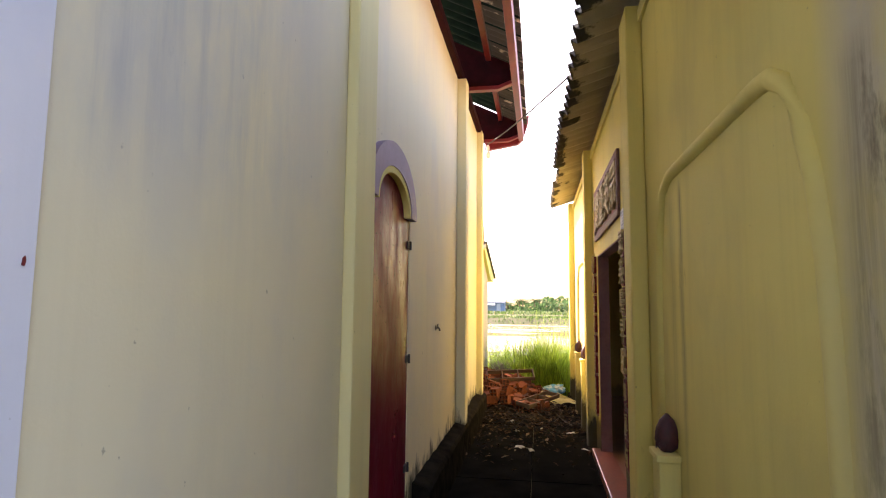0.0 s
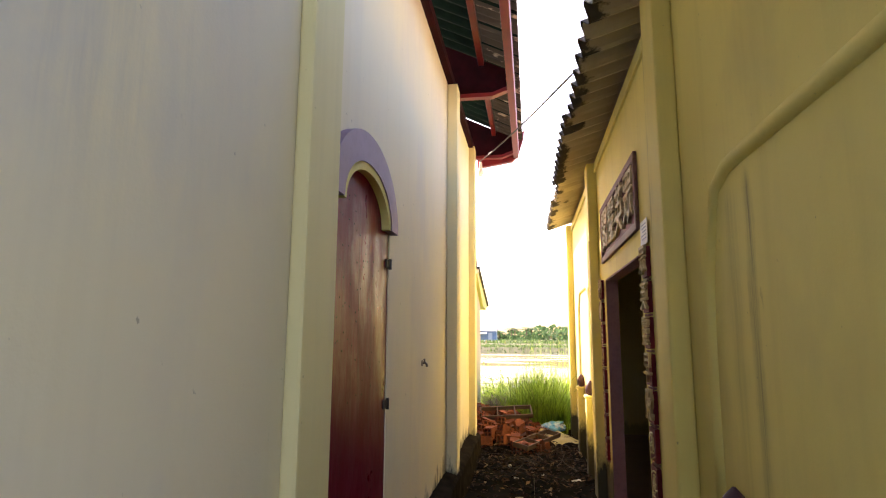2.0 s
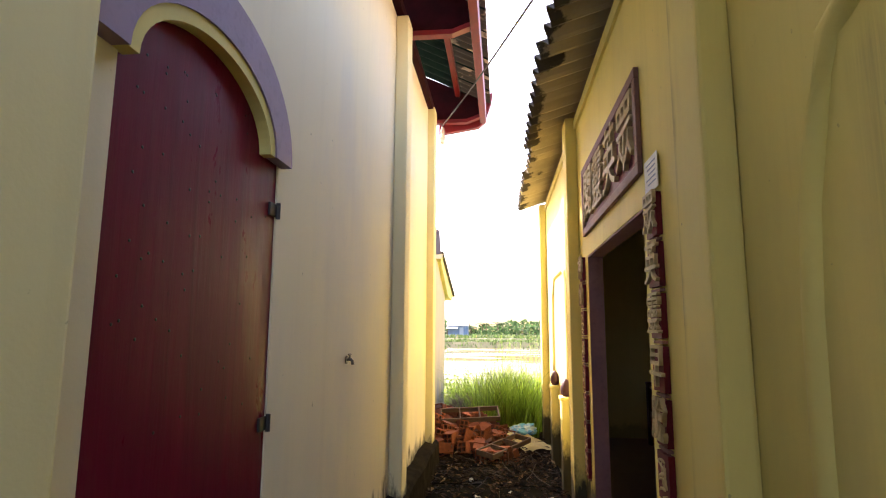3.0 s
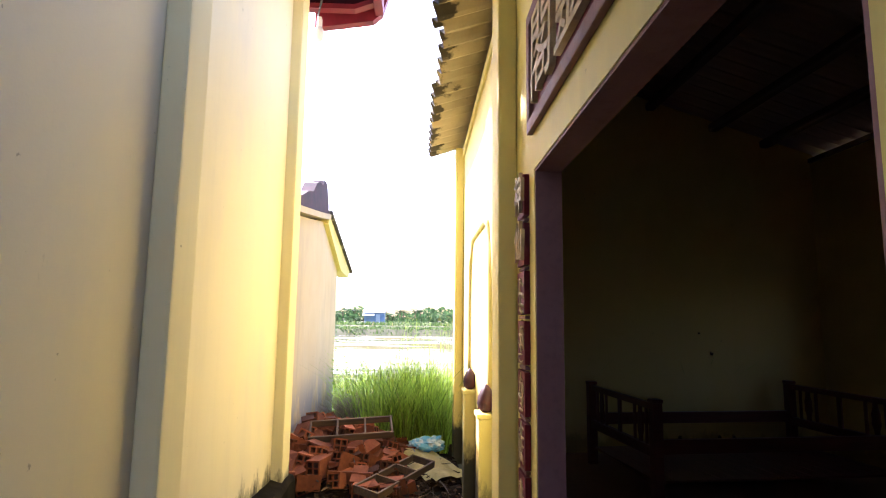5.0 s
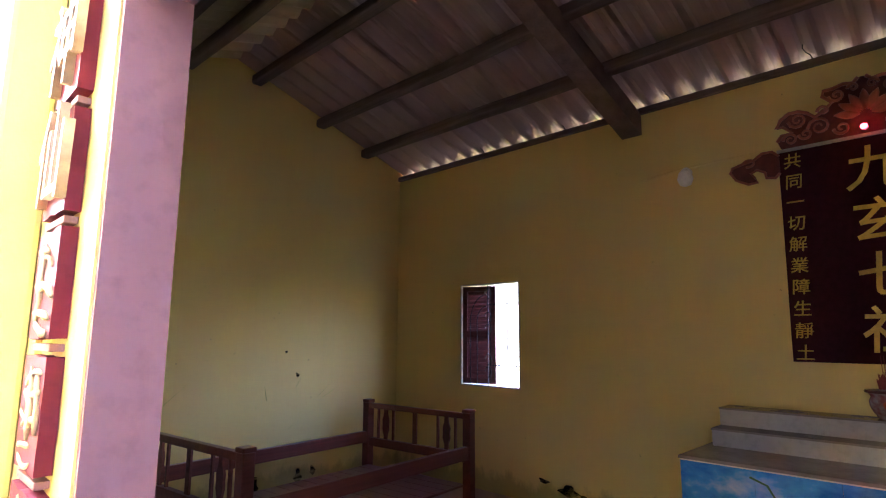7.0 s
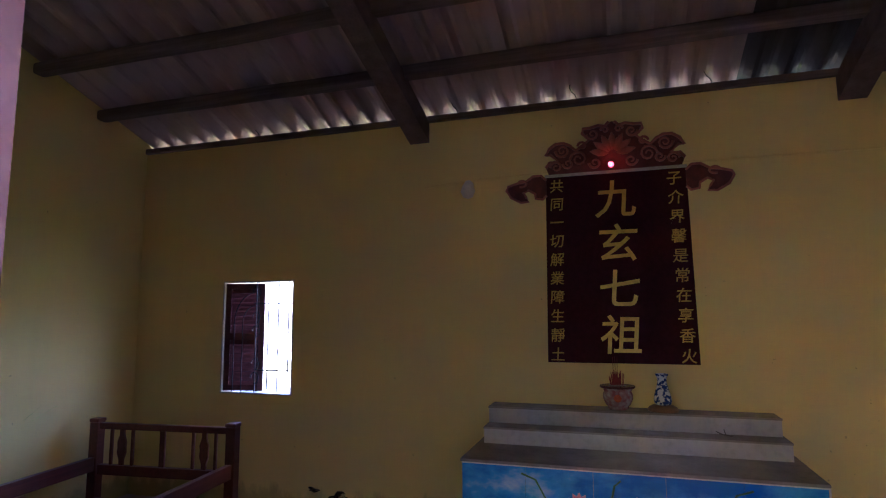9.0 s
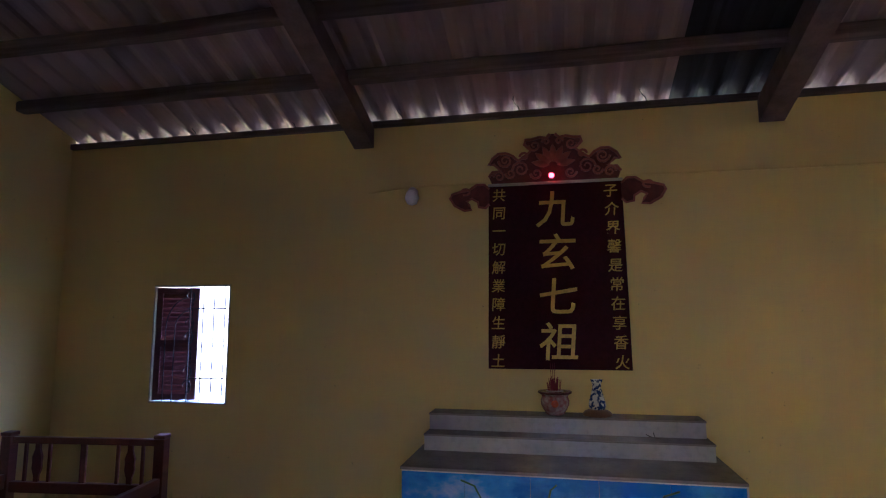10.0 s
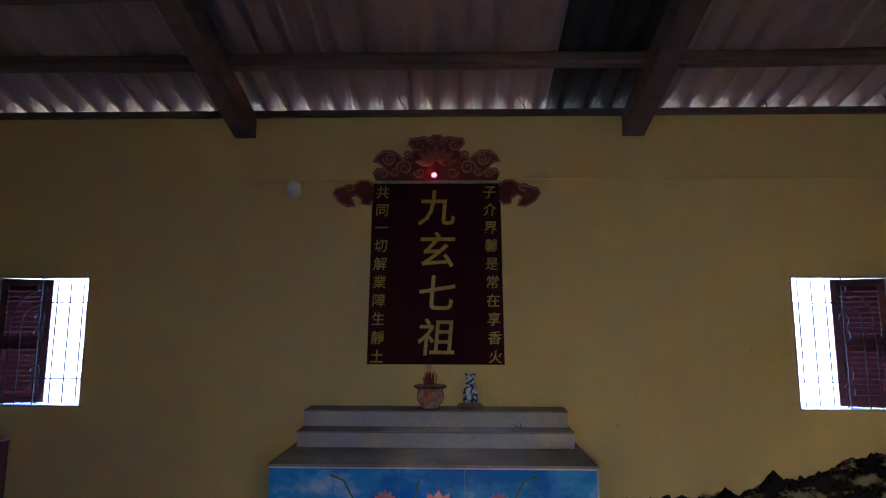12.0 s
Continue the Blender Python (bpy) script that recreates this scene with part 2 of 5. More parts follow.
BED_WOOD = wood("bed_timber", (0.17, 0.045, 0.03), (0.10, 0.026, 0.02), 0.35, along="x")
METAL = plain("dark_iron", (0.05, 0.045, 0.05), (0.03, 0.03, 0.03), 0.5, 30, metal=0.6)
BRASS = plain("tap_metal", (0.16, 0.13, 0.11), (0.08, 0.07, 0.06), 0.4, 40, metal=0.8)
WHITE = plain("white_plastic", (0.75, 0.74, 0.72), (0.65, 0.64, 0.6), 0.4, 20)
PAPER = plain("paper", (0.75, 0.77, 0.80), (0.68, 0.70, 0.76), 0.8, 30, bump=0)
CABLE = plain("cable", (0.03, 0.03, 0.035), rough=0.6)
BRICK = plain("hollow_brick", (0.36, 0.115, 0.055), (0.20, 0.06, 0.033), 0.9, 9, bump=0.5, per_object=0.85, spec=0.2)
HOLE = plain("brick_hole", (0.07, 0.025, 0.014), rough=0.95)
# mud base colour is lowered to include the shade at ground level
MUD = plain("shaded_leafy_mud", (0.020, 0.014, 0.010), (0.010, 0.008, 0.006), 0.95, 9, bump=0.8, spec=0.0)
SOIL = plain("field_soil", (0.13, 0.12, 0.06), (0.09, 0.10, 0.04), 0.95, 0.6, bump=0.5)


# ---- mesh helpers ----
def solid(bm, x0, x1, y0, y1, z0, z1, m=None):
    v = [bm.verts.new((m @ Vector(p)) if m else p) for p in ((x0, y0, z0), (x1, y0, z0), (x1, y1, z0), (x0, y1, z0), (x0, y0, z1), (x1, y0, z1), (x1, y1, z1), (x0, y1, z1))]
    for f in ((0, 3, 2, 1), (4, 5, 6, 7), (0, 1, 5, 4), (1, 2, 6, 5), (2, 3, 7, 6), (3, 0, 4, 7)):
        bm.faces.new([v[i] for i in f])
    return v


def block(x0, x1, y0, y1, z0, z1, bevel=0.0, segments=2):
    bm = bmesh.new()
    solid(bm, x0, x1, y0, y1, z0, z1)
    if bevel:
        bmesh.ops.bevel(bm, geom=bm.edges[:], offset=bevel, segments=segments, affect="EDGES", profile=0.6)
    return bm


def turned(profile, n=20):
    """A body of revolution about z from (radius, height) pairs."""
    bm = bmesh.new()
    rings = [[bm.verts.new((r * math.cos(2 * math.pi * k / n), r * math.sin(2 * math.pi * k / n), z)) for k in range(n)] for r, z in profile]
    for a, b in zip(rings, rings[1:]):
        for k in range(n):
            bm.faces.new((a[k], a[(k + 1) % n], b[(k + 1) % n], b[k]))
    bm.faces.new(rings[0][::-1])
    bm.faces.new(rings[-1])
    return bm


def tube(points, radius, n=8, taper=None):
    """A round bar along points."""
    bm = bmesh.new()
    pts = [Vector(p) for p in points]
    rings = []
    for i, p in enumerate(pts):
        d = (pts[min(i + 1, len(pts) - 1)] - pts[max(i - 1, 0)]).normalized()
        a = d.cross(Vector((0, 0, 1)) if abs(d.z) < 0.9 else Vector((1, 0, 0))).normalized()
        b = d.cross(a)
        r = radius * (taper[i] if taper else 1)
        rings.append([bm.verts.new(p + r * (math.cos(2 * math.pi * k / n) * a + math.sin(2 * math.pi * k / n) * b)) for k in range(n)])
    for a, b in zip(rings, rings[1:]):
        for k in range(n):
            bm.faces.new((a[k], b[k], b[(k + 1) % n], a[(k + 1) % n]))
    bm.faces.new(rings[0])
    bm.faces.new(rings[-1][::-1])
    return bm


def prism(outline, axis, a, b):
    """An outline in two axes, pushed from a to b along the third."""
    bm = bmesh.new()
    put = {"x": lambda u, v, w: (w, u, v), "y": lambda u, v, w: (u, w, v), "z": lambda u, v, w: (u, v, w)}[axis]
    lo = [bm.verts.new(put(u, v, a)) for u, v in outline]
    hi = [bm.verts.new(put(u, v, b)) for u, v in outline]
    n = len(outline)
    for k in range(n):
        bm.faces.new((lo[k], lo[(k + 1) % n], hi[(k + 1) % n], hi[k]))
    bm.faces.new(lo[::-1])
    bm.faces.new(hi)
    bmesh.ops.recalc_face_normals(bm, faces=bm.faces[:])
    return bm


def mesh_of(name, bm, smooth=False):
    me = bpy.data.meshes.new(name)
    bmesh.ops.recalc_face_normals(bm, faces=bm.faces[:])
    bm.to_mesh(me)
    bm.free()
    if smooth:
        for p in me.polygons:
            p.use_smooth = True
    return me


def part(name, bm, material, parent, label="", smooth=False):
    ob = new(name, mesh_of(name, bm, smooth))
    ob.data.materials.append(material)
    ob.parent = parent
    return tagged(ob, label)


def thing(name, label, category, group="", kind="", at=(0, 0, 0), rz=0.0):
    ob = new(name)
    ob.empty_display_size = 0.1
    ob.matrix_world = pose(*at, 0, 0, rz)
    return tagged(ob, label, category, group, kind)


def single(name, bm, material, label, category, group="", kind="", smooth=False, at=None):
    ob = new(name, mesh_of(name, bm, smooth))
    ob.data.materials.append(material)
    if at:
        ob.matrix_world = at
    return tagged(ob, label, category, group, kind)


def structure(name, bm, material, label, smooth=False):
    return single(name, bm, material, label, name.split("_")[0], kind="structure", smooth=smooth)


def joined(*bms):
    out = bmesh.new()
    for bm in bms:
        me = bpy.data.meshes.new("t")
        bm.to_mesh(me)
        bm.free()
        out.from_mesh(me)
        bpy.data.meshes.remove(me)
    return out


def corrugated(along, lo, hi, u0, z0, u1, z1, pitch=0.19, depth=0.028, thick=0.007, rows=1, lean=0.0):
    """A corrugated sheet: waves repeat along one axis, the ridges run from (u0, z0) to (u1, z1) across it."""
    bm = bmesh.new()
    n = int((hi - lo) / pitch * 8)
    grid = []
    for side in (0, 1):
        layer = []
        for r in range(rows + 1):
            s = r / rows
            line = []
            for k in range(n + 1):
                w = lo + (hi - lo) * k / n
                wave = math.sin(2 * math.pi * w / pitch)
                z = z0 + (z1 - z0) * s + depth * wave - side * thick
                u = u0 + (u1 - u0) * s - lean * depth * wave * (1 - s)
                line.append(bm.verts.new((u, w, z) if along == "y" else (w, u, z)))
            layer.append(line)
        grid.append(layer)
    for r in range(rows):
        for k in range(n):
            a = grid[0]
            bm.faces.new((a[r][k], a[r][k + 1], a[r + 1][k + 1], a[r + 1][k]))
            a = grid[1]
            bm.faces.new((a[r][k], a[r + 1][k], a[r + 1][k + 1], a[r][k + 1]))
    for r in (0, rows):
        for k in range(n):
            bm.faces.new((grid[0][r][k], grid[1][r][k], grid[1][r][k + 1], grid[0][r][k + 1]))
    for k in (0, n):
        for r in range(rows):
            bm.faces.new((grid[0][r][k], grid[0][r + 1][k], grid[1][r + 1][k], grid[1][r][k]))
    return bm


def lettering(name, text, size, material, parent, m, depth=0.004, label="", weight=0.012):
    """One built-in-font character or line as a mesh, in the plane of m."""
    cu = bpy.data.curves.new(name, "FONT")
    cu.body, cu.size, cu.extrude, cu.align_x, cu.align_y = text, size, depth, "CENTER", "CENTER"
    cu.offset = size * weight
    cu.shear = 0.08
    cu.resolution_u = 3
    tmp = bpy.data.objects.new("t", cu)
    me = bpy.data.meshes.new_from_object(tmp)
    bpy.data.objects.remove(tmp)
    bpy.data.curves.remove(cu)
    me.materials.clear()
    me.materials.append(material)
    ob = new(name, me)
    ob.parent = parent
    ob.matrix_local = m
    return tagged(ob, label)


# ---- ground, water, distance ----
def ground():
    """One sheet: flat yard, a bank down to the pond, far dikes, level fields to the horizon."""
    bm = bmesh.new()
    xs = [-900, -300, -120, -60, -30, -15, -8, -5, -3, -2, -1.2, -0.6, 0, 0.6, 1.2, 2, 3.5, 6, 9, 14, 25, 50, 110, 300, 900]
    ys = [-300, -60, -20, -5, 0, 3, 6, 8, 9, 10, 11, 12, 13, 14, 15, 16, 18, 22, 40, 66, 69, 71, 74, 76, 79, 84, 90, 95, 130, 200, 500, 2500]
    def height(x, y):
        if y < 11:
            z = -0.09
        elif y < 16:
            z = -0.09 - 0.16 * (y - 11)
        elif y < 68:
            z = -1.4
        elif y < 75:
            z = 0.15 if 69 <= y <= 74 else -0.6
        elif y < 84:
            z = -1.2
        else:
            z = 0.35
        if x > 9.5 and y < 40:
            z = min(z, -1.1)
        return z + (0.05 * noise.noise(Vector((x * 0.9, y * 0.9, 0))) if y > 9.5 else 0)
    grid = [[bm.verts.new((x, y, height(x, y))) for x in xs] for y in ys]
    for j in range(len(ys) - 1):
        for i in range(len(xs) - 1):
            bm.faces.new((grid[j][i], grid[j][i + 1], grid[j + 1][i + 1], grid[j + 1][i]))
    return bm


structure("ground", ground(), SOIL, "grassy brown soil round the buildings and ponds")

WATER, nt, b, co = surface("pond_water", 0.08, spec=0.6)
f = noise_of(nt, stretched(nt, co, 0.05, 0.16, 1), 1.0, 5, 0.6)
nt.links.new(ramp(nt, f, [(0.46, (0.12, 0.115, 0.08)), (0.56, (0.115, 0.105, 0.05))]), b.inputs["Base Color"])
nt.links.new(ramp(nt, f, [(0.46, (0.06, 0.06, 0.06)), (0.56, (0.9, 0.9, 0.9))]), b.inputs["Roughness"])
nt.links.new(ramp(nt, f, [(0.46, (0.5, 0.5, 0.5)), (0.54, (0.0, 0.0, 0.0))]), b.inputs["Specular IOR Level"])
bumped(nt, b, noise_of(nt, stretched(nt, co, 1.2, 2.5, 1), 1.0, 4), 0.12, 0.02)
bm = bmesh.new()
vs = [bm.verts.new(p) for p in ((-400, 12.5, -0.55), (400, 12.5, -0.55), (400, 110, -0.55), (-400, 110, -0.55))]
bm.faces.new(vs)
structure("water", bm, WATER, "still brown shrimp pond with pale floating scum")
bm = bmesh.new()
vs = [bm.verts.new(p) for p in ((9.6, -40, -0.56), (300, -40, -0.56), (300, 12.4, -0.56), (9.6, 12.4, -0.56))]
bm.faces.new(vs)
structure("water_behind", bm, WATER, "still pond behind the shrine")

# alley floor: worn concrete slabs, their colour darkened for the alley's shade
def slab_floor():
    bm = bmesh.new()
    for x0, x1 in ((-0.78, -0.06), (-0.055, 0.60)):
        y = -4.0
        k = 0
        while y < 8.9:
            z = -0.055 + 0.006 * ((k * 7) % 3)
            solid(bm, x0, x1, y, y + 1.195, -0.12, z)
            y += 1.2
            k += 1
    return bm


structure("floor_alley", slab_floor(), FLOOR, "wet worn concrete floor of the alley, shade darkened into its colour")

# ---- left temple building ----
LX, LTOP = -0.86, 4.05


def left_wall():
    """Wall with an arched doorway (y 3.27 to 4.17, springing at 2.06, crown at 2.34)."""
    n = 18
    arch = [(3.72 - 0.45 * math.cos(math.pi * k / n), 2.06 + 0.28 * math.sin(math.pi * k / n)) for k in range(n + 1)]
    out = [(-4.0, -0.1), (3.27, -0.1)] + arch + [(4.17, -0.1), (8.60, -0.1), (8.60, LTOP), (-4.0, LTOP)]
    return prism(out, "x", LX - 0.25, LX)


structure("wall_temple", left_wall(), CREAM, "cream limewashed temple wall with grey stains and a mouldy foot")
structure("wall_temple_end", block(-7.5, LX - 0.002, 8.40, 8.60, -0.1, LTOP), CREAM, "cream end wall of the temple")
structure("wall_temple_back", block(-7.6, -7.4, -4, 8.6, -0.1, LTOP), CREAM, "cream rear wall of the temple")
structure("wall_temple_near", block(-7.5, LX - 0.002, -4.2, -4.0, -0.1, LTOP), CREAM, "cream side wall of the temple")


def pilaster(name, x0, x1, y0, y1, z0, z1, mat, label):
    return structure(name, block(x0, x1, y0, y1, z0, z1, min(0.012, 0.2 * (x1 - x0))), mat, label)


pilaster("trim_pilaster_a", LX + 0.001, -0.80, 2.84, 3.14, -0.09, LTOP - 0.01, CREAM_TRIM, "cream plaster pilaster beside the arched door")
pilaster("trim_pilaster_b", LX + 0.001, -0.757, 6.41, 6.62, -0.09, LTOP - 0.01, CREAM_PILASTER, "cream plaster pilaster with a mouldy foot")
pilaster("trim_pilaster_c", LX - 0.02, -0.78, 8.42, 8.64, -0.09, LTOP + 0.03, CREAM_TRIM, "yellow plaster corner pilaster with a mouldy foot")
pilaster("trim_pilaster_d", LX + 0.001, -0.848, 0.20, 1.27, -0.09, LTOP - 0.01, PALE, "pale blue-white washed wall panel")
def plinth():
    """A rough kerb at the wall's foot with a worn, uneven top."""
    bm = bmesh.new()
    n = 60
    rows = []
    for k in range(n + 1):
        y = 4.35 + 4.31 * k / n
        w = noise.noise(Vector((0, y * 2.2, 0)))
        top = 0.24 + 0.03 * w + 0.02 * noise.noise(Vector((3, y * 9, 0)))
        out = -0.735 + 0.012 * noise.noise(Vector((7, y * 3, 0)))
        rows.append([bm.verts.new(p) for p in ((LX + 0.001, y, -0.1), (LX + 0.001, y, top + 0.03), (out - 0.02, y, top), (out, y, top - 0.03), (out + 0.012, y, -0.1))])
    for a, c in zip(rows, rows[1:]):
        for i in range(4):
            bm.faces.new((a[i], a[i + 1], c[i + 1], c[i]))
    bm.faces.new(rows[0])
    bm.faces.new(rows[-1][::-1])
    return bm


structure("baseboard_temple", plinth(), CONCRETE, "mouldy concrete plinth along the wall, blackened by mould and painted-in shade")

# arched door
door = thing("door_1", "closed maroon timber door with an arched top and worn varnish", "door", kind="structure", at=(0, 0, 0))


def arch_outline(y0, y1, z0, spring, rise, n=20):
    c, h = (y0 + y1) / 2, (y1 - y0) / 2
    return [(y0, z0)] + [(c - h * math.cos(math.pi * k / n), spring + rise * math.sin(math.pi * k / n)) for k in range(n + 1)] + [(y1, z0)]


part("door_leaf", prism(arch_outline(3.272, 4.168, 0.0, 2.06, 0.275), "x", -0.905, -0.866), DOOR_RED, door)
for z in (0.42, 1.13, 1.90):
    part("hinge", joined(block(-0.867, -0.856, 4.11, 4.18, z - 0.024, z + 0.024, 0.003), tube([(-0.853, 4.172, z - 0.03), (-0.853, 4.172, z + 0.03)], 0.009)), METAL, door, "black iron strap hinge")
nail = mesh_of("nail", turned([(0.004, 0), (0.004, 0.001), (0.002, 0.002)], 8))
nail.materials.append(METAL)
nails = random.Random(12)
for k in range(62):
    y, z = 3.33 + 0.78 * nails.random(), 1.2 + 1.0 * nails.random()
    if z > 2.05 + 0.24 * math.sqrt(max(0.0, 1 - ((y - 3.72) / 0.45) ** 2)):
        continue
    ob = new("nail", nail)
    ob.parent = door
    ob.matrix_local = pose(-0.866, y, z, 0, 90, 0)


def arch_band(y0, y1, spring, rise, width, x0, x1, n=24):
    c, h = (y0 + y1) / 2, (y1 - y0) / 2
    inner = [(c - h * math.cos(math.pi * k / n), spring + rise * math.sin(math.pi * k / n)) for k in range(n + 1)]
    outer = [(c - (h + width) * math.cos(math.pi * k / n), spring + (rise + width) * math.sin(math.pi * k / n)) for k in range(n + 1)]
    return prism(inner + outer[::-1], "x", x0, x1)


structure("trim_door_arch", arch_band(3.25, 4.05, 2.07, 0.245, 0.145, LX + 0.001, -0.815), PURPLE, "mauve moulded arch band over the door")

structure("trim_door_soffit", arch_band(3.29, 4.01, 2.07, 0.205, 0.042, LX - 0.004, -0.822), YELLOW_TRIM, "yellow plaster soffit inside the arch band")

# wall tap
tap = thing("wall_tap", "small dull metal tap on the cream wall", "tap", at=(LX, 5.19, 1.30))
part("flange", tube([(0, 0, 0), (0.008, 0, 0)], 0.022, 14), BRASS, tap)
part("spout", tube([(0, 0, 0), (0.026, 0, 0.002), (0.036, 0, -0.008), (0.038, 0, -0.026)], 0.008, 10), BRASS, tap, smooth=True)
part("handle", joined(tube([(0.02, 0, 0.0), (0.02, 0, 0.026)], 0.006, 8), tube([(0.02, -0.022, 0.028), (0.02, 0.022, 0.028)], 0.005, 8)), BRASS, tap)

# temple eaves
eave = thing("temple_eave", "red timber eaves under green corrugated roof sheets", "eave", kind="structure")
part("fascia", block(-0.26, -0.185, -4.3, 8.86, 4.02, 4.25, 0.006), RED, eave)
part("wall_plate", block(LX - 0.2, LX + 0.06, -4.2, 8.6, LTOP + 0.002, LTOP + 0.09), RED_SHADED, eave)
# bracket webs take the shaded red, the rails below them the brighter red
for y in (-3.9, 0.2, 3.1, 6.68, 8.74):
    part("outrigger", prism([(LX - 0.2, 4.04), (LX + 0.1, 4.03), (-0.42, 4.03), (-0.262, 4.09), (-0.262, 4.28), (LX - 0.2, 4.66)], "y", y - 0.02, y + 0.02), RED_SHADED, eave, "deep red timber bracket, coloured dark for the shade under the eave")
    part("soffit_beam", prism([(LX + 0.002, 3.985), (-0.42, 3.985), (-0.262, 4.045), (-0.262, 4.089), (-0.42, 4.029), (LX + 0.002, 4.029)], "y", y - 0.04, y + 0.04), RED, eave, "red timber rail, kept bright as the bracket's lit lower edge")
for y in (1.6, 4.9, 7.7):
    part("purlin_strut", block(-0.56, -0.50, y - 1.35 if y < 7 else 6.72, y + 1.7 if y < 7 else 8.70, 4.31, 4.38, 0.005), RED, eave)
part("eave_sheet", corrugated("y", -4.4, 8.95, -0.13, 4.285, -0.56, 4.497, pitch=0.13, depth=0.018), FIBRO, eave, "brown weathered corrugated strip at the eave")
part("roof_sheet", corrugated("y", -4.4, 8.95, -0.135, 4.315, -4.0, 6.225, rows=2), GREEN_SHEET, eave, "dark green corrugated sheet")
part("corner_tip", prism([(-0.78, 3.90), (-0.28, 3.98), (-0.20, 4.05), (-0.12, 4.30), (-0.10, 4.44), (-0.16, 4.40), (-0.24, 4.26), (-0.78, 4.20)], "y", 8.87, 8.95), RED, eave, "upturned glossy red eave corner")

# lamp and cable between the eaves
lamp = thing("bulb_lamp", "white bulb lamp hanging under the red eave corner", "lamp", at=(-0.73, 8.82, 3.94))
part("socket", turned([(0.02, -0.06), (0.024, -0.05), (0.024, 0.0), (0.015, 0.03)], 14), WHITE, lamp)
part("bulb", turned([(0.004, -0.19), (0.03, -0.18), (0.045, -0.14), (0.042, -0.10), (0.022, -0.06)], 16), WHITE, lamp, smooth=True)
wire = [Vector((-0.74, 8.80, 3.97)).lerp(Vector((0.27, 5.0, 3.385)), k / 12) + Vector((0, 0, -0.03 * math.sin(math.pi * k / 12))) for k in range(13)]
single("cable", tube(wire, 0.008, 6), CABLE, "thin black cable strung across the alley between the eaves", "cable")

single("loose_wire", tube([(-0.795, 2.58, 2.80), (-0.79, 2.66, 2.90), (-0.79, 2.92, 3.07), (-0.80, 3.3, 3.33), (-0.84, 3.9, 3.78), (-0.85, 4.1, 4.06)], 0.004, 6), CABLE, "loose dark wire hanging down the temple wall", "wire")
structure("trim_paint_dab", prism([(1.243, 1.550), (1.2475, 1.548), (1.250, 1.557), (1.248, 1.566), (1.2445, 1.562)], "x", -0.849, -0.8455), RED, "small dab of red paint on the pale panel")

# ---- right shrine: facade ----
RX, RIN, BACK = 0.64, 0.740, 4.68
Y0, Y1 = 1.50, 10.40          # inside faces of the end walls
DY0, DY1, DTOP = 4.81, 6.52, 2.03
EAVE_X, EAVE_Z, SLOPE, RIDGE_X = 0.27, 3.30, 0.32, 2.60


def roof_z(x):
    return EAVE_Z + SLOPE * (x - EAVE_X) if x < RIDGE_X else EAVE_Z + SLOPE * (2 * RIDGE_X - x - EAVE_X)


def facade():
    bm = bmesh.new()
    top = 3.34
    solid(bm, RX, RIN - 0.004, 0.84, DY0, -0.1, top)
    solid(bm, RX, RIN - 0.004, DY1, 10.52, -0.1, top)
    solid(bm, RX, RIN - 0.004, DY0, DY1, DTOP, top)
    return bm


structure("wall_shrine_front", facade(), YELLOW, "yellow limewashed shrine front with dark mould at its foot")
def lining():
    bm = bmesh.new()
    solid(bm, RIN - 0.003, RIN + 0.01, Y0, DY0 - 0.004, 0.0, 3.34)
    solid(bm, RIN - 0.003, RIN + 0.01, DY1 + 0.004, Y1, 0.0, 3.34)
    solid(bm, RIN - 0.003, RIN + 0.01, DY0, DY1, DTOP + 0.004, 3.34)
    return bm
structure("wall_shrine_inner", lining(), INSIDE, "yellow plaster inside of the shrine front")
def jambs():
    bm = bmesh.new()
    e = 0.012
    solid(bm, RX + 0.004, RIN + 0.012, DY0 - 0.002, DY0 + e, 0.0, DTOP - e)
    solid(bm, RX + 0.004, RIN + 0.012, DY1 - e, DY1 + 0.002, 0.0, DTOP - e)
    solid(bm, RX + 0.004, RIN + 0.012, DY0, DY1, DTOP - e, DTOP + 0.002)
    return bm
structure("trim_doorway", jambs(), REVEAL, "mauve painted reveal of the open doorway")
for nm, ya, yb in (("a", 3.76, 4.02), ("b", 6.92, 7.16), ("c", 10.28, 10.54), ("d", 0.82, 1.06)):
    pilaster("trim_shrine_pilaster_" + nm, 0.545, RX - 0.001, ya, yb, -0.09, 3.30, YELLOW, "yellow plaster pilaster of the shrine front")


def niche(ya, yb):
    """A raised round moulding like a blind window: legs, rounded shoulders and a level head."""
    s = 1 if yb > ya else -1
    pts = [(0.645, ya, 0.80), (0.645, ya, 1.2), (0.645, ya + s * 0.01, 1.5), (0.645, ya + s * 0.035, 1.72), (0.645, ya + s * 0.09, 1.90), (0.645, ya + s * 0.15, 2.055), (0.645, ya + s * 0.21, 2.08), (0.645, ya + s * 0.29, 2.11)]
    pts += [(0.645, ya + s * 0.4 + (yb - ya - s * 0.75) * k / 4, 2.115) for k in range(5)]
    pts += [(0.645, yb - s * 0.26, 2.105), (0.645, yb - s * 0.17, 2.055), (0.645, yb - s * 0.09, 1.92), (0.645, yb - s * 0.04, 1.78), (0.645, yb - s * 0.01, 1.6), (0.645, yb, 1.35), (0.645, yb, 1.1), (0.645, yb, 0.80)]
    return tube(pts, 0.032, 12)


structure("trim_niche_a", niche(3.46, 1.75), YELLOW, "yellow rounded plaster moulding of a blind window", smooth=True)
structure("trim_niche_b", niche(7.90, 9.40), YELLOW, "yellow rounded plaster moulding of a blind window", smooth=True)

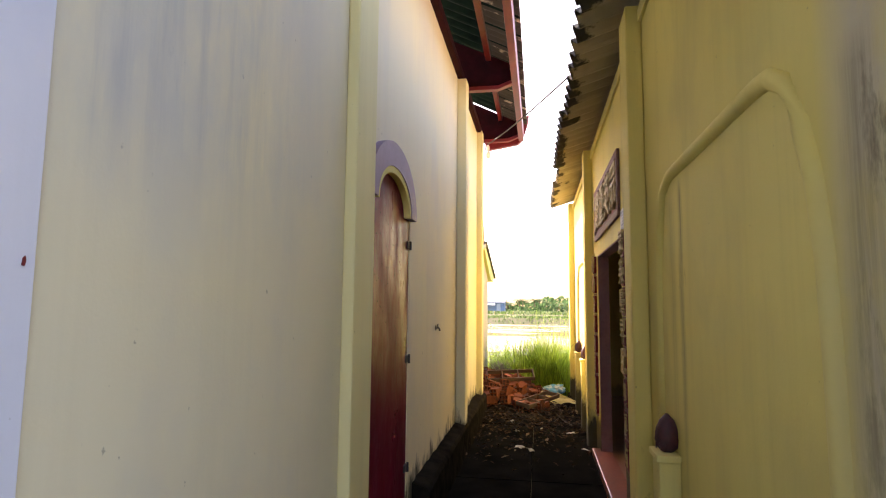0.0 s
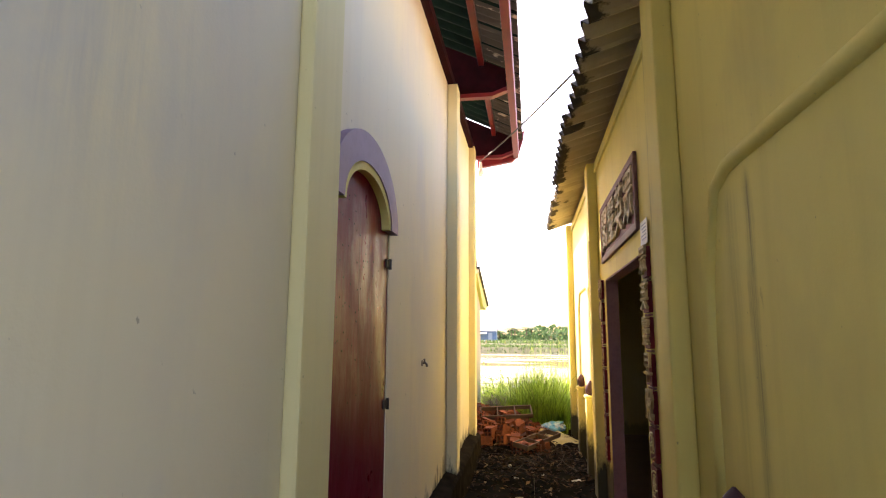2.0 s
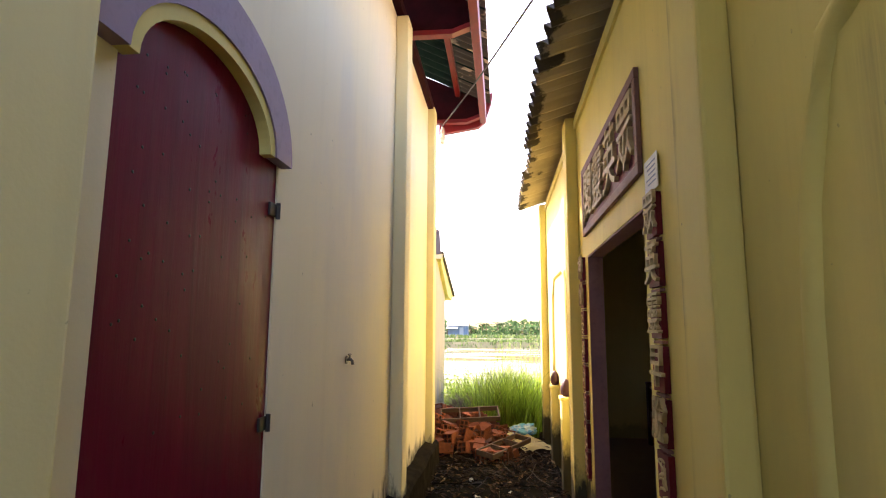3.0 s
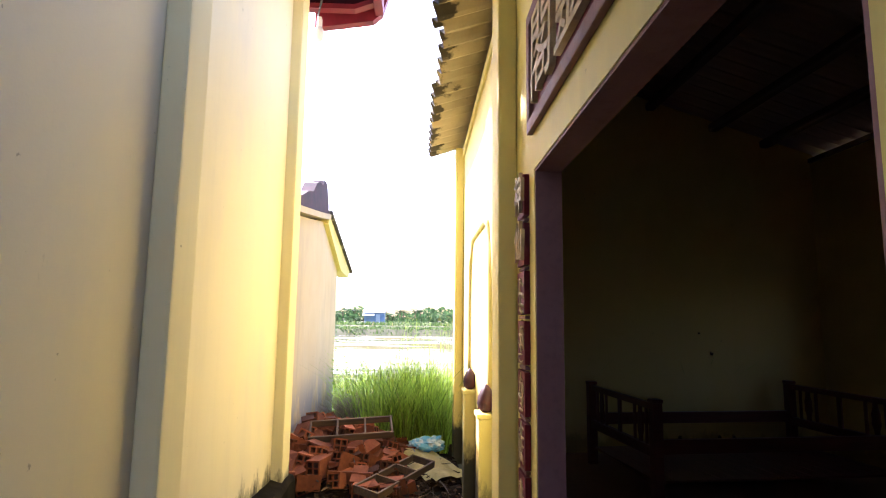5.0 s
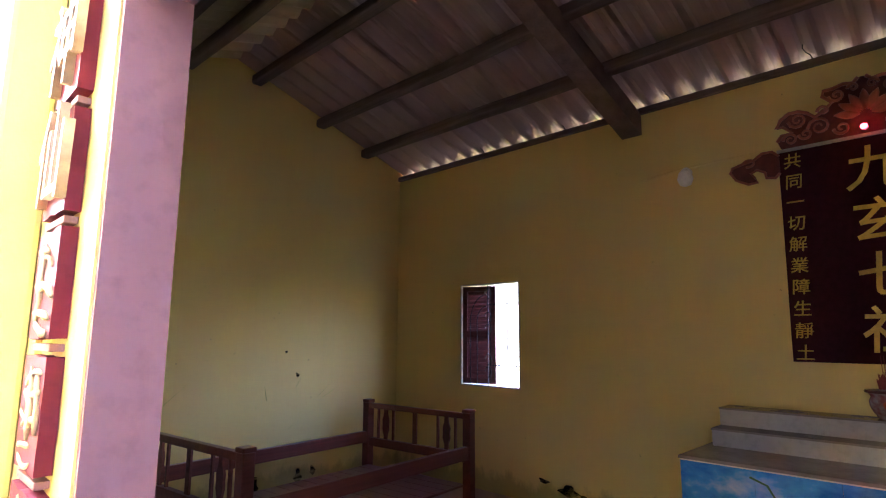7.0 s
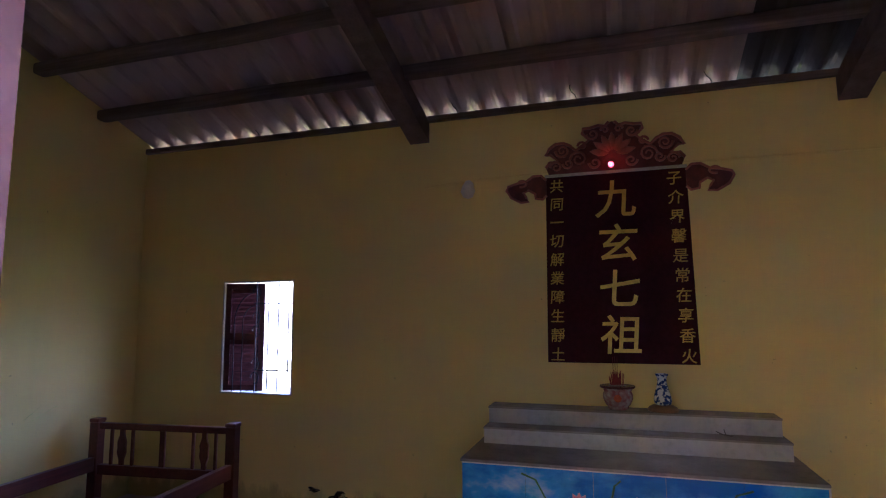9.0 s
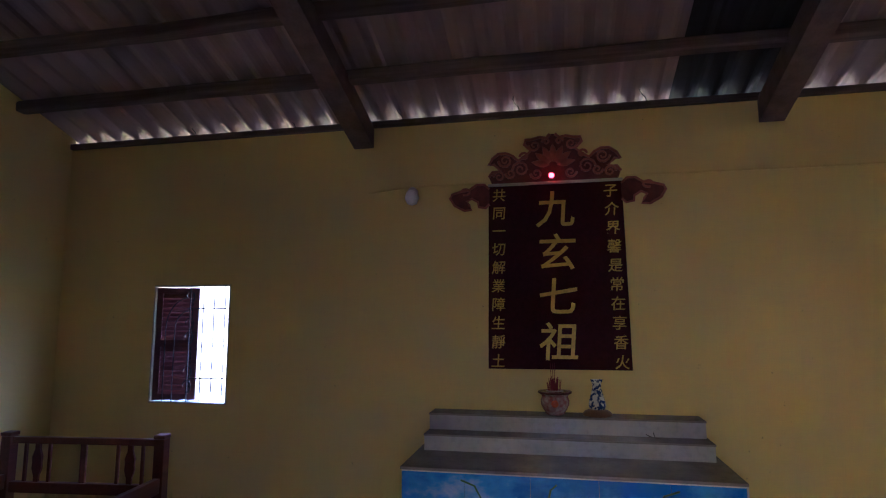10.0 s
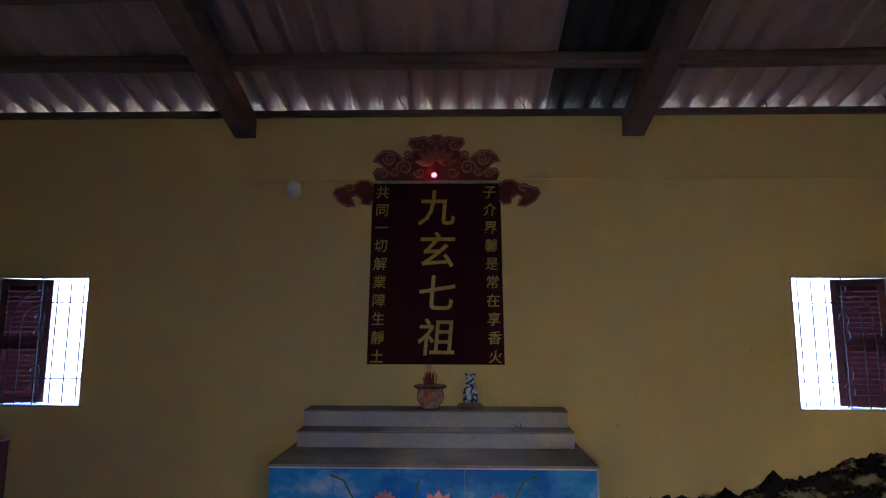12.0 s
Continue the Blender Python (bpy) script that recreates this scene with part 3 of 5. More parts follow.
BUD = plain("lotus_bud_paint", (0.075, 0.016, 0.028), (0.035, 0.012, 0.022), 0.6, 22, bump=0.5)


def lotus_post(y, half):
    t = thing("bud_post", "yellow plaster half-post topped by a weathered red lotus bud", "post", "lotus posts on the shrine front", at=(0.605, y, 0))
    part("post", block(-0.06, 0.034, -half, half, -0.09, 0.80, 0.01), YELLOW_TRIM, t)
    part("cap", block(-0.072, 0.034, -half - 0.012, half + 0.012, 0.80, 0.83, 0.006), YELLOW_TRIM, t)
    bm = turned([(0.024, 0.83), (0.044, 0.85), (0.052, 0.885), (0.047, 0.93), (0.03, 0.97), (0.005, 1.0)], 16)
    for v in bm.verts:
        a = math.atan2(v.co.y, v.co.x)
        k = 1 + 0.10 * abs(math.sin(2.5 * a + v.co.z * 14))
        v.co.x = v.co.x * k - 0.005
        v.co.y *= k
    part("bud", bm, BUD, t, "chipped dark red lotus bud", smooth=True)
    for a in (-0.8, 0.0, 0.8):
        leaf = turned([(0.004, 0.0), (0.018, 0.025), (0.016, 0.06), (0.003, 0.095)], 8)
        for v in leaf.verts:
            v.co.x *= 0.35
        bmesh.ops.transform(leaf, matrix=pose(-0.005 - 0.052 * math.cos(a), 0.052 * math.sin(a), 0.84, 0, 12, 0) @ Matrix.Rotation(-a, 4, "Z"), verts=leaf.verts[:])
        part("petal", leaf, BUD, t, smooth=True)
    return t


for y in (3.22, 1.62, 7.86, 9.0):
    lotus_post(y, 0.08)

# step and threshold
structure("floor_threshold", block(0.56, RIN + 0.01, DY0 - 0.12, DY1 + 0.12, -0.09, 0.02, 0.008), RED_TILE, "red tiled door step")


# name board and couplets
def name_board():
    t = thing("name_board", "mauve framed board with cream raised characters on dark red", "sign", at=(RX, 5.66, 2.445))
    hy, hz, w = 0.89, 0.262, 0.055
    panel = part("panel", block(-0.006, -0.001, -hy + w, hy - w, -hz + w, hz - w), PLAQUE_RED, t, "dark red backing")
    fr = joined(block(-0.026, -0.001, -hy, hy, hz - w, hz, 0.005), block(-0.026, -0.001, -hy, hy, -hz, -hz + w, 0.005),
                block(-0.026, -0.001, -hy, -hy + w, -hz + w, hz - w, 0.005), block(-0.026, -0.001, hy - w, hy, -hz + w, hz - w, 0.005))
    part("frame", fr, PINKISH, t)
    for k, ch in enumerate("閣靈英眾"):
        lettering("character", ch, 0.40, PLAQUE_GOLD, panel, pose(-0.018, 0.61 - 0.41 * k, -0.01, 90, 0, -90), 0.012, weight=0.004)


name_board()
SEED_BARS = random.Random(4)


def couplet(y, text, width=0.165, top=2.05, low=0.36):
    """A column of eight raised plaques with brushed characters; those too worn to read are loose strokes."""
    t = thing("couplet_board", "column of dark red plaques with worn cream brushed characters", "sign", "couplets beside the doorway", at=(RX, y, 0))
    n = 8
    step = (top - low) / n
    part("edge_strip", block(-0.012, -0.001, width / 2 + 0.012, width / 2 + 0.045, low - 0.02, top + 0.04, 0.003), YELLOW_TRIM, t)
    for k in range(n):
        z = top - step * (k + 0.5)
        outline = []
        for i in range(36):
            a = 2 * math.pi * i / 36
            c, q = math.cos(a), math.sin(a)
            r = 1 / max(abs(c) / (width / 2), abs(q) / (step * 0.46))
            r *= 0.94 + 0.05 * noise.noise(Vector((3 * c, 3 * q, k + y)))
            outline.append((r * c, z + r * q))
        plaque = part("plaque", prism(outline, "x", -0.026, -0.001), PLAQUE_RED, t)
        part("joint", block(-0.022, -0.0005, -width / 2 * 0.8, width / 2 * 0.8, z - step * 0.53, z - step * 0.47, 0.002), PINKISH, t)
        if k < len(text) and text[k] != " ":
            lettering("character", text[k], 0.19, PLAQUE_GOLD, plaque, pose(-0.033, 0, z, 90, 0, -90), 0.008, weight=0.004)
            continue
        for i in range(9):
            upright = i % 3 == 2
            zz = z + step * (SEED_BARS.uniform(-0.16, 0.16) if upright else -0.34 + 0.085 * i)
            h = step * SEED_BARS.uniform(0.16, 0.30) if upright else width * SEED_BARS.uniform(0.18, 0.36)
            yy = SEED_BARS.uniform(-0.05, 0.05) if upright else SEED_BARS.uniform(-0.02, 0.02)
            sag, w = SEED_BARS.uniform(-0.28, 0.28) * h, SEED_BARS.uniform(0.005, 0.009)
            run = [(0, (q - 0.5) * 2 * h, sag * 4 * q * (1 - q)) for q in (0, 0.2, 0.4, 0.6, 0.8, 1.0)]
            bar = tube(run, w, 6, [0.5, 1.0, 0.85, 0.8, 0.9, 0.3])
            bmesh.ops.transform(bar, matrix=Matrix.Translation((-0.028, yy, zz)) @ Matrix.Scale(0.7, 4, (1, 0, 0)) @ pose(0, 0, 0, (90 if upright else 0) + SEED_BARS.uniform(-18, 18), 0, 0), verts=bar.verts[:])
            part("stroke", bar, PLAQUE_GOLD, plaque, smooth=True)


couplet(4.59, "眾英靈早脫   ")
couplet(6.70, "神仙      ")
paper = thing("paper_notice", "small white paper notice pasted above the couplet", "notice", at=(RX - 0.012, 4.60, 2.13))
part("sheet", block(-0.003, 0, -0.10, 0.10, -0.075, 0.075), PAPER, paper)
for k in range(5):
    part("text_bar", block(-0.0045, -0.0032, -0.075, 0.07 - 0.02 * (k % 3), 0.045 - 0.022 * k, 0.051 - 0.022 * k), plain("ink_blue", (0.25, 0.33, 0.55), bump=0), paper)

# ---- shrine roof ----
def roof_half(name, x0, x1, ya, yb, mat, label):
    return structure(name, corrugated("y", ya, yb, x0, roof_z(x0), x1, roof_z(x1), pitch=0.2, depth=0.036), mat, label)


roof = thing("roof_front", "mouldy grey-brown corrugated fibre-cement roof", "roof", kind="structure")
rr = random.Random(3)
y = 0.66
k = 0
while y < 10.55:
    off, up = rr.uniform(-0.035, 0.03), 0.012 * (k % 2)
    x0 = EAVE_X + off
    bm = corrugated("y", y, min(y + 1.04, 10.62), x0, roof_z(x0) + up, RIDGE_X, roof_z(RIDGE_X) + up, pitch=0.2, depth=0.036, lean=0.55)
    part("roof_sheet", bm, FIBRO, roof)
    y += 1.0
    k += 1
roof_half("roof_back_a", RIDGE_X, BACK + 0.45, 5.05, 10.62, FIBRO_IN, "pinkish grey corrugated fibre-cement roof sheets")
roof_half("roof_back_b", RIDGE_X, BACK + 0.45, 4.18, 5.05, FIBRO_DARK, "darker replaced corrugated sheet")
roof_half("roof_back_c", RIDGE_X, BACK + 0.45, 1.0, 4.18, FIBRO_IN, "pinkish grey corrugated fibre-cement roof sheets")
structure("trim_eave_ledge", block(0.618, RX - 0.001, 0.84, 10.5, 3.19, 3.27, 0.005), YELLOW_TRIM, "yellow plaster ledge under the shrine eave")
structure("roof_ridge", prism([(RIDGE_X - 0.2, roof_z(RIDGE_X) - 0.02), (RIDGE_X, roof_z(RIDGE_X) + 0.06), (RIDGE_X + 0.2, roof_z(RIDGE_X) - 0.02), (RIDGE_X, roof_z(RIDGE_X) + 0.04)], "y", 1.0, 10.62), FIBRO, "ridge cap of the shrine roof")

# ---- shrine room ----
structure("floor_room", block(RIN + 0.011, BACK, Y0, Y1, -0.1, 0.0), plain("room_floor", (0.36, 0.19, 0.13), (0.30, 0.16, 0.11), 0.3, 3), "worn red tile floor of the room")
WINDOWS = ((8.68, 9.42), (2.50, 3.24))
WZ0, WZ1 = 0.955, 1.96


def back_wall(x0, x1, y0, y1, top):
    bm = bmesh.new()
    ys = [y0, WINDOWS[1][0], WINDOWS[1][1], WINDOWS[0][0], WINDOWS[0][1], y1]
    for k in range(5):
        if k % 2 == 0:
            solid(bm, x0, x1, ys[k], ys[k + 1], -0.1, top)
        else:
            solid(bm, x0, x1, ys[k], ys[k + 1], -0.1, WZ0)
            solid(bm, x0, x1, ys[k], ys[k + 1], WZ1, top)
    return bm


structure("wall_room_back", back_wall(BACK, BACK + 0.12, Y0 - 0.1, Y1 + 0.1, 3.25), INSIDE, "yellow-ochre plaster rear wall with two small windows")


def gable(y0, y1):
    return prism([(RIN, -0.1), (BACK + 0.12, -0.1), (BACK + 0.12, 3.25), (BACK, roof_z(BACK)), (RIDGE_X, roof_z(RIDGE_X)), (RIN, roof_z(RIN))], "y", y0, y1)


structure("wall_room_north", gable(Y1, Y1 + 0.12), INSIDE, "yellow-ochre plaster gable wall")
structure("wall_room_south", gable(Y0 - 0.12, Y0), INSIDE, "yellow-ochre plaster gable wall")
structure("trim_wall_plate", block(BACK - 0.03, BACK + 0.10, Y0, Y1, 3.252, 3.305, 0.008), BEAM, "dark timber plate along the top of the rear wall")


def sloped(xa, xb, y0, y1, low, high):
    """A beam under the roof slope from xa to xb."""
    return prism([(xa, roof_z(xa) - low), (xb, roof_z(xb) - low), (xb, roof_z(xb) - high), (xa, roof_z(xa) - high)], "y", y0, y1)


for nm, y in (("a", 7.50), ("b", 4.38)):
    structure("trim_rafter_" + nm, joined(sloped(RIDGE_X, BACK - 0.001, y - 0.085, y + 0.085, 0.30, 0.12), sloped(RIN + 0.011, RIDGE_X, y - 0.085, y + 0.085, 0.30, 0.12)), RAFTER, "smoke-darkened sloping rafter")
for nm, x in zip("abcdef", (1.10, 1.75, 2.15, 2.80, 3.54, 4.13)):
    z = roof_z(x) - 0.045
    bm = block(x - 0.055, x + 0.055, Y0, Y1, z - 0.095, z, 0.03, 3)
    bmesh.ops.subdivide_edges(bm, edges=[e for e in bm.edges if abs(e.verts[0].co.y - e.verts[1].co.y) > 1], cuts=24)
    for v in bm.verts:
        v.co.z += 0.012 * noise.noise(Vector((x * 3, v.co.y * 1.2, 0))) - 0.008
        v.co.x += 0.012 * noise.noise(Vector((x * 5, v.co.y * 1.0, 4)))
    structure("trim_purlin_" + nm, bm, BEAM, "rough smoke-darkened roof purlin")

# bent wire ties that hold the roof sheets to the plate
for k in range(8):
    y = 2.36 + 0.96 * k
    hook = [(BACK - 0.02, y, 3.306), (BACK - 0.025, y + 0.01, 3.335), (BACK - 0.03, y + 0.035, 3.36), (BACK - 0.03, y + 0.05, 3.395), (BACK - 0.035, y + 0.045, 3.42)]
    single("wire_tie", tube(hook, 0.004, 5), METAL, "bent dark wire tie on the wall plate", "wire", "wire ties along the wall plate")

# windows: iron grille, timber shutter standing ajar
LOUVRE = wood("shutter_timber", (0.16, 0.045, 0.04), (0.09, 0.026, 0.024), 0.4, along="y")
WIN_FRAME = plain("white_window_frame", (0.45, 0.43, 0.38), (0.36, 0.34, 0.3), 0.6, 12)


def window(name, y0, y1, hinge, angle):
    """hinge: the side the shutter hangs on (1: high y, -1: low y)."""
    t = thing(name, "small window with a white frame, iron grille and louvred maroon shutter", "window", kind="structure", at=(BACK, (y0 + y1) / 2, (WZ0 + WZ1) / 2))
    hy, hz = (y1 - y0) / 2, (WZ1 - WZ0) / 2
    e = 0.013
    part("window_frame", joined(block(-0.004, 0.124, -hy, hy, hz - e, hz), block(-0.004, 0.124, -hy, hy, -hz, -hz + e), block(-0.004, 0.124, -hy, -hy + e, -hz + e, hz - e), block(-0.004, 0.124, hy - e, hy, -hz + e, hz - e)), WIN_FRAME, t)
    for k in range(6):
        y = -hy + (k + 1) * 2 * hy / 7
        part("bar", tube([(0.09, y, -hz + e), (0.09, y, hz - e)], 0.0065, 6), METAL, t, "thin iron bar")
    for z in (-0.3, 0.3):
        part("rail", tube([(0.09, -hy + e, z), (0.09, hy - e, z)], 0.006, 6), METAL, t, "thin iron bar")
    for z in (-0.36, -0.24, 0.05, 0.17, 0.40):
        ring = [(0.012, hinge * 0.02 + 0.04 * math.cos(a), z + 0.05 * math.sin(a)) for a in [2 * math.pi * k / 14 for k in range(12)]]
        part("scroll", tube(ring, 0.005, 5), METAL, t, "curled iron scroll")
    part("stem", tube([(0.012, hinge * 0.02, -hz + e), (0.012, hinge * 0.02, hz - e)], 0.006, 6), METAL, t, "thin iron bar")
    for r in (0.12, 0.21):
        arc = [(0.012, hinge * (0.04 + r * math.sin(a)), 0.12 + 1.3 * r * math.cos(a)) for a in [math.pi / 2 * k / 8 for k in range(9)]]
        arc.append((0.012, hinge * (0.04 + r), -hz + e))
        part("arch", tube(arc, 0.005, 5), METAL, t, "curved iron bar")
    s = bmesh.new()
    w, h = hy * 1.0, hz - e - 0.006
    st = 0.05
    for a in ((0, st), (w - st, w)):
        solid(s, -0.013, 0.013, a[0], a[1], -h, h)
    for a in ((-h, -h + st), (-0.03, 0.03), (h - st, h)):
        solid(s, -0.013, 0.013, st, w - st, a[0], a[1])
    m = Matrix.Translation((0.03, hinge * (hy - e), 0)) @ Matrix.Rotation(radians(angle) * hinge, 4, "Z") @ Matrix.Scale(-hinge, 4, (0, 1, 0))
    bmesh.ops.transform(s, matrix=m, verts=s.verts[:])
    leaf = part("shutter", s, LOUVRE, t, "maroon louvred timber shutter")
    for seg in ((-h + st, -0.03), (0.03, h - st)):
        n = 10
        for k in range(n):
            z = seg[0] + (seg[1] - seg[0]) * (k + 0.5) / n
            sl = block(-0.024, 0.024, st, w - st, -0.003, 0.003)
            bmesh.ops.transform(sl, matrix=m @ Matrix.Translation((0, 0, z)) @ Matrix.Rotation(radians(-66), 4, "Y"), verts=sl.verts[:])
            part("slat", sl, LOUVRE, leaf)
    return t


window("window_1", *WINDOWS[0], 1, 12)
window("window_2", *WINDOWS[1], -1, 12)


# bed
def bed():
    t = thing("bed_frame", "old varnished red-brown timber bed with spindle ends, no mattress", "bed", at=(2.0, 8.66, 0), rz=5.5)
    L, W = 2.28, 1.34
    for x in (0.04, L - 0.04):
        for y in (0.04, W - 0.04):
            part("post", joined(block(x - 0.04, x + 0.04, y - 0.04, y + 0.04, 0, 0.77, 0.006), block(x - 0.045, x + 0.045, y - 0.045, y + 0.045, 0.77, 0.80, 0.008)), BED_WOOD, t)
        part("top_rail", block(x - 0.025, x + 0.025, 0.08, W - 0.08, 0.715, 0.765, 0.006), BED_WOOD, t)
        part("low_rail", block(x - 0.025, x + 0.025, 0.08, W - 0.08, 0.35, 0.43, 0.006), BED_WOOD, t)
        for q, wide in ((0.14, 0.012), (0.215, 0.04), (0.29, 0.012), (0.5, 0.024), (0.71, 0.012), (0.785, 0.04), (0.86, 0.012)):
            y = W * q
            if wide > 0.03:
                o = [(-0.5, 0.0), (-0.5, 0.15), (-1.0, 0.35), (-0.9, 0.5), (-1.0, 0.65), (-0.5, 0.85), (-0.5, 1.0), (0.5, 1.0), (0.5, 0.85), (1.0, 0.65), (0.9, 0.5), (1.0, 0.35), (0.5, 0.15), (0.5, 0.0)]
                bm = prism([(y + u * wide, 0.43 + 0.285 * v) for u, v in o], "x", x - 0.009, x + 0.009)
            else:
                bm = block(x - 0.01, x + 0.01, y - wide, y + wide, 0.43, 0.715, 0.004)
            part("spindle", bm, BED_WOOD, t)
    for y in (0.04, W - 0.04):
        part("side_rail", block(0.08, L - 0.08, y - 0.025, y + 0.025, 0.38, 0.49, 0.006), BED_WOOD, t)
    for k in range(16):
        x = 0.12 + (L - 0.24) * k / 15
        part("slat", block(x - 0.066, x + 0.066, 0.07, W - 0.07, 0.15, 0.17, 0.003), BED_WOOD, t)


bed()

# altar
ALTAR_STONE = plain("altar_grey_tile", (0.50, 0.48, 0.50), (0.44, 0.42, 0.44), 0.08, 4, bump=0.0)
ALTAR_TOP = plain("altar_dusty_top", (0.30, 0.26, 0.25), (0.22, 0.19, 0.18), 0.22, 5, bump=0.05)
MURAL, nt, b, co = surface("mural_sky", 0.25)
cl = noise_of(nt, stretched(nt, co, 1, 2.2, 3.6), 1.0, 5, 0.6)
nt.links.new(ramp(nt, cl, [(0.42, (0.01, 0.16, 0.66)), (0.55, (0.06, 0.34, 0.84)), (0.72, (0.60, 0.68, 0.86))]), b.inputs["Base Color"])
AX, AY0, AY1 = 3.85, 4.94, 6.94


def altar():
    t = thing("altar", "stepped altar of grey glazed tile with a painted sky front", "altar", at=(0, 0, 0))
    part("body", block(AX + 0.012, BACK - 0.001, AY0 + 0.01, AY1 - 0.01, 0.0, 0.735), ALTAR_STONE, t)
    part("table_slab", block(AX, BACK - 0.001, AY0, AY1, 0.735, 0.752, 0.004), ALTAR_TOP, t, "dusty grey slab with chipped edges")
    part("step_riser", block(4.30, BACK - 0.001, AY0 + 0.05, AY1 - 0.05, 0.753, 0.85), ALTAR_STONE, t, "glossy grey glazed step")
    part("step_top", block(4.295, BACK - 0.001, AY0 + 0.045, AY1 - 0.045, 0.85, 0.862, 0.003), ALTAR_TOP, t)
    part("step_riser", block(4.47, BACK - 0.001, AY0 + 0.06, AY1 - 0.05, 0.863, 0.965), ALTAR_STONE, t, "glossy grey glazed step")
    part("step_top", block(4.465, BACK - 0.001, AY0 + 0.055, AY1 - 0.045, 0.965, 0.977, 0.003), ALTAR_TOP, t)
    n = 5
    for k in range(n):
        ya = AY0 + 0.012 + (AY1 - AY0 - 0.024) * k / n
        yb = AY0 + 0.012 + (AY1 - AY0 - 0.024) * (k + 1) / n
        for za, zb in ((0.0, 0.36), (0.362, 0.728)):
            part("mural_tile", block(AX + 0.002, AX + 0.0115, ya + 0.001, yb - 0.001, za, zb), MURAL, t, "sky-blue tile with painted clouds")
    part("edge_strip", block(AX - 0.003, AX + 0.001, AY0 + 0.012, AY1 - 0.012, 0.7285, 0.7345), WHITE, t, "chipped white strip along the mural's top")
    part("edge_strip", block(AX - 0.003, AX + 0.001, AY0 + 0.004, AY0 + 0.0115, 0.0, 0.7345), WHITE, t, "white strip at the mural's side")
    # painted lotus
    PINK = plain("lotus_pink", (0.75, 0.20, 0.28), (0.80, 0.45, 0.42), 0.3, 12, bump=0)
    LEAF = plain("lotus_green", (0.05, 0.20, 0.08), (0.03, 0.12, 0.05), 0.3, 12, bump=0)

    def petal(y, z, w, h, tilt):
        o = [(-w, 0), (-w * 1.1, h * 0.35), (-w * 0.6, h * 0.75), (0, h), (w * 0.6, h * 0.75), (w * 1.1, h * 0.35), (w, 0)]
        c, s = math.cos(tilt), math.sin(tilt)
        return prism([(y + u * c - v * s, z + u * s + v * c) for u, v in o], "x", AX - 0.001, AX + 0.0022)

    for y, z, sc in ((5.90, 0.47, 1.0), (6.22, 0.53, 0.55), (5.54, 0.53, 0.5)):
        part("painted_lotus", joined(*[petal(y, z, 0.035 * sc, 0.14 * sc, a) for a in (-1.0, -0.5, 0, 0.5, 1.0)]), PINK, t, "painted pink lotus flower")
    for y, lean in ((6.40, -0.12), (5.46, 0.12), (6.05, 0.05)):
        part("painted_stalk", joined(tube([(AX - 0.0, y, 0.05), (AX - 0.0, y + lean * 0.6, 0.4), (AX - 0.0, y - lean * 0.6, 0.66), (AX, y - lean * 1.3, 0.69)], 0.006, 6)), LEAF, t, "painted dark green stalk")
    for y, z, r in ((6.62, 0.40, 0.13), (5.2, 0.42, 0.12), (5.8, 0.38, 0.11)):
        part("painted_leaf", prism([(y + r * math.cos(a), z + 0.45 * r * math.sin(a)) for a in [2 * math.pi * k / 18 for k in range(18)]], "x", AX - 0.0005, AX + 0.0022), LEAF, t, "painted green lotus leaf")


altar()
PORCELAIN = plain("painted_porcelain", (0.30, 0.10, 0.10), (0.42, 0.36, 0.35), 0.2, 26, bump=0)
pot = thing("incense_pot", "painted porcelain incense pot full of red sticks", "incense pot", at=(4.575, 5.985, 0.978))
part("bowl", turned([(0.06, 0.0), (0.07, 0.008), (0.072, 0.02), (0.085, 0.035), (0.100, 0.07), (0.102, 0.10), (0.092, 0.125), (0.10, 0.14), (0.118, 0.15), (0.118, 0.162), (0.10, 0.165), (0.094, 0.15)], 28), PORCELAIN, pot, smooth=True)
part("rim_band", turned([(0.1185, 0.149), (0.122, 0.155), (0.1185, 0.163)], 28), plain("rim_dark", (0.14, 0.06, 0.06), rough=0.25), pot)
flower = part("flower", turned([(0.001, 0.0), (0.026, 0.001), (0.02, 0.006), (0.002, 0.008)], 10), plain("pot_flower", (0.6, 0.14, 0.05), rough=0.25), pot)
flower.matrix_local = pose(-0.1, 0, 0.085, 0, -90, 0)
part("ash", turned([(0.095, 0.148), (0.06, 0.165), (0.01, 0.17)], 20), plain("ash", (0.28, 0.24, 0.22), rough=0.95), pot)
rs = random.Random(8)
STICK = plain("incense_red", (0.22, 0.02, 0.03), rough=0.8)
bms = []
for k in range(60):
    a, r = rs.uniform(0, 6.28), 0.045 * math.sqrt(rs.random())
    h = rs.uniform(0.05, 0.10)
    bms.append(tube([(r * math.cos(a), r * math.sin(a), 0.15), (1.25 * r * math.cos(a), 1.25 * r * math.sin(a), 0.165 + h)], 0.0022, 5))
for k in range(3):
    bms.append(tube([(0.008 * k, 0.01 * k, 0.15), (0.012 * k, 0.016 * k - 0.005, 0.36)], 0.002, 5))
part("incense_sticks", joined(*bms), STICK, pot, "burnt dark red incense sticks")
VASE, nt, b, co = surface("blue_white_vase", 0.15)
f = noise_of(nt, co, 38, 3, 0.6)
nt.links.new(ramp(nt, f, [(0.47, (0.62, 0.64, 0.68)), (0.53, (0.03, 0.06, 0.22))]), b.inputs["Base Color"])
vase = thing("vase", "small blue and white porcelain vase on a brown wooden stand", "vase", at=(4.575, 5.69, 0.978))
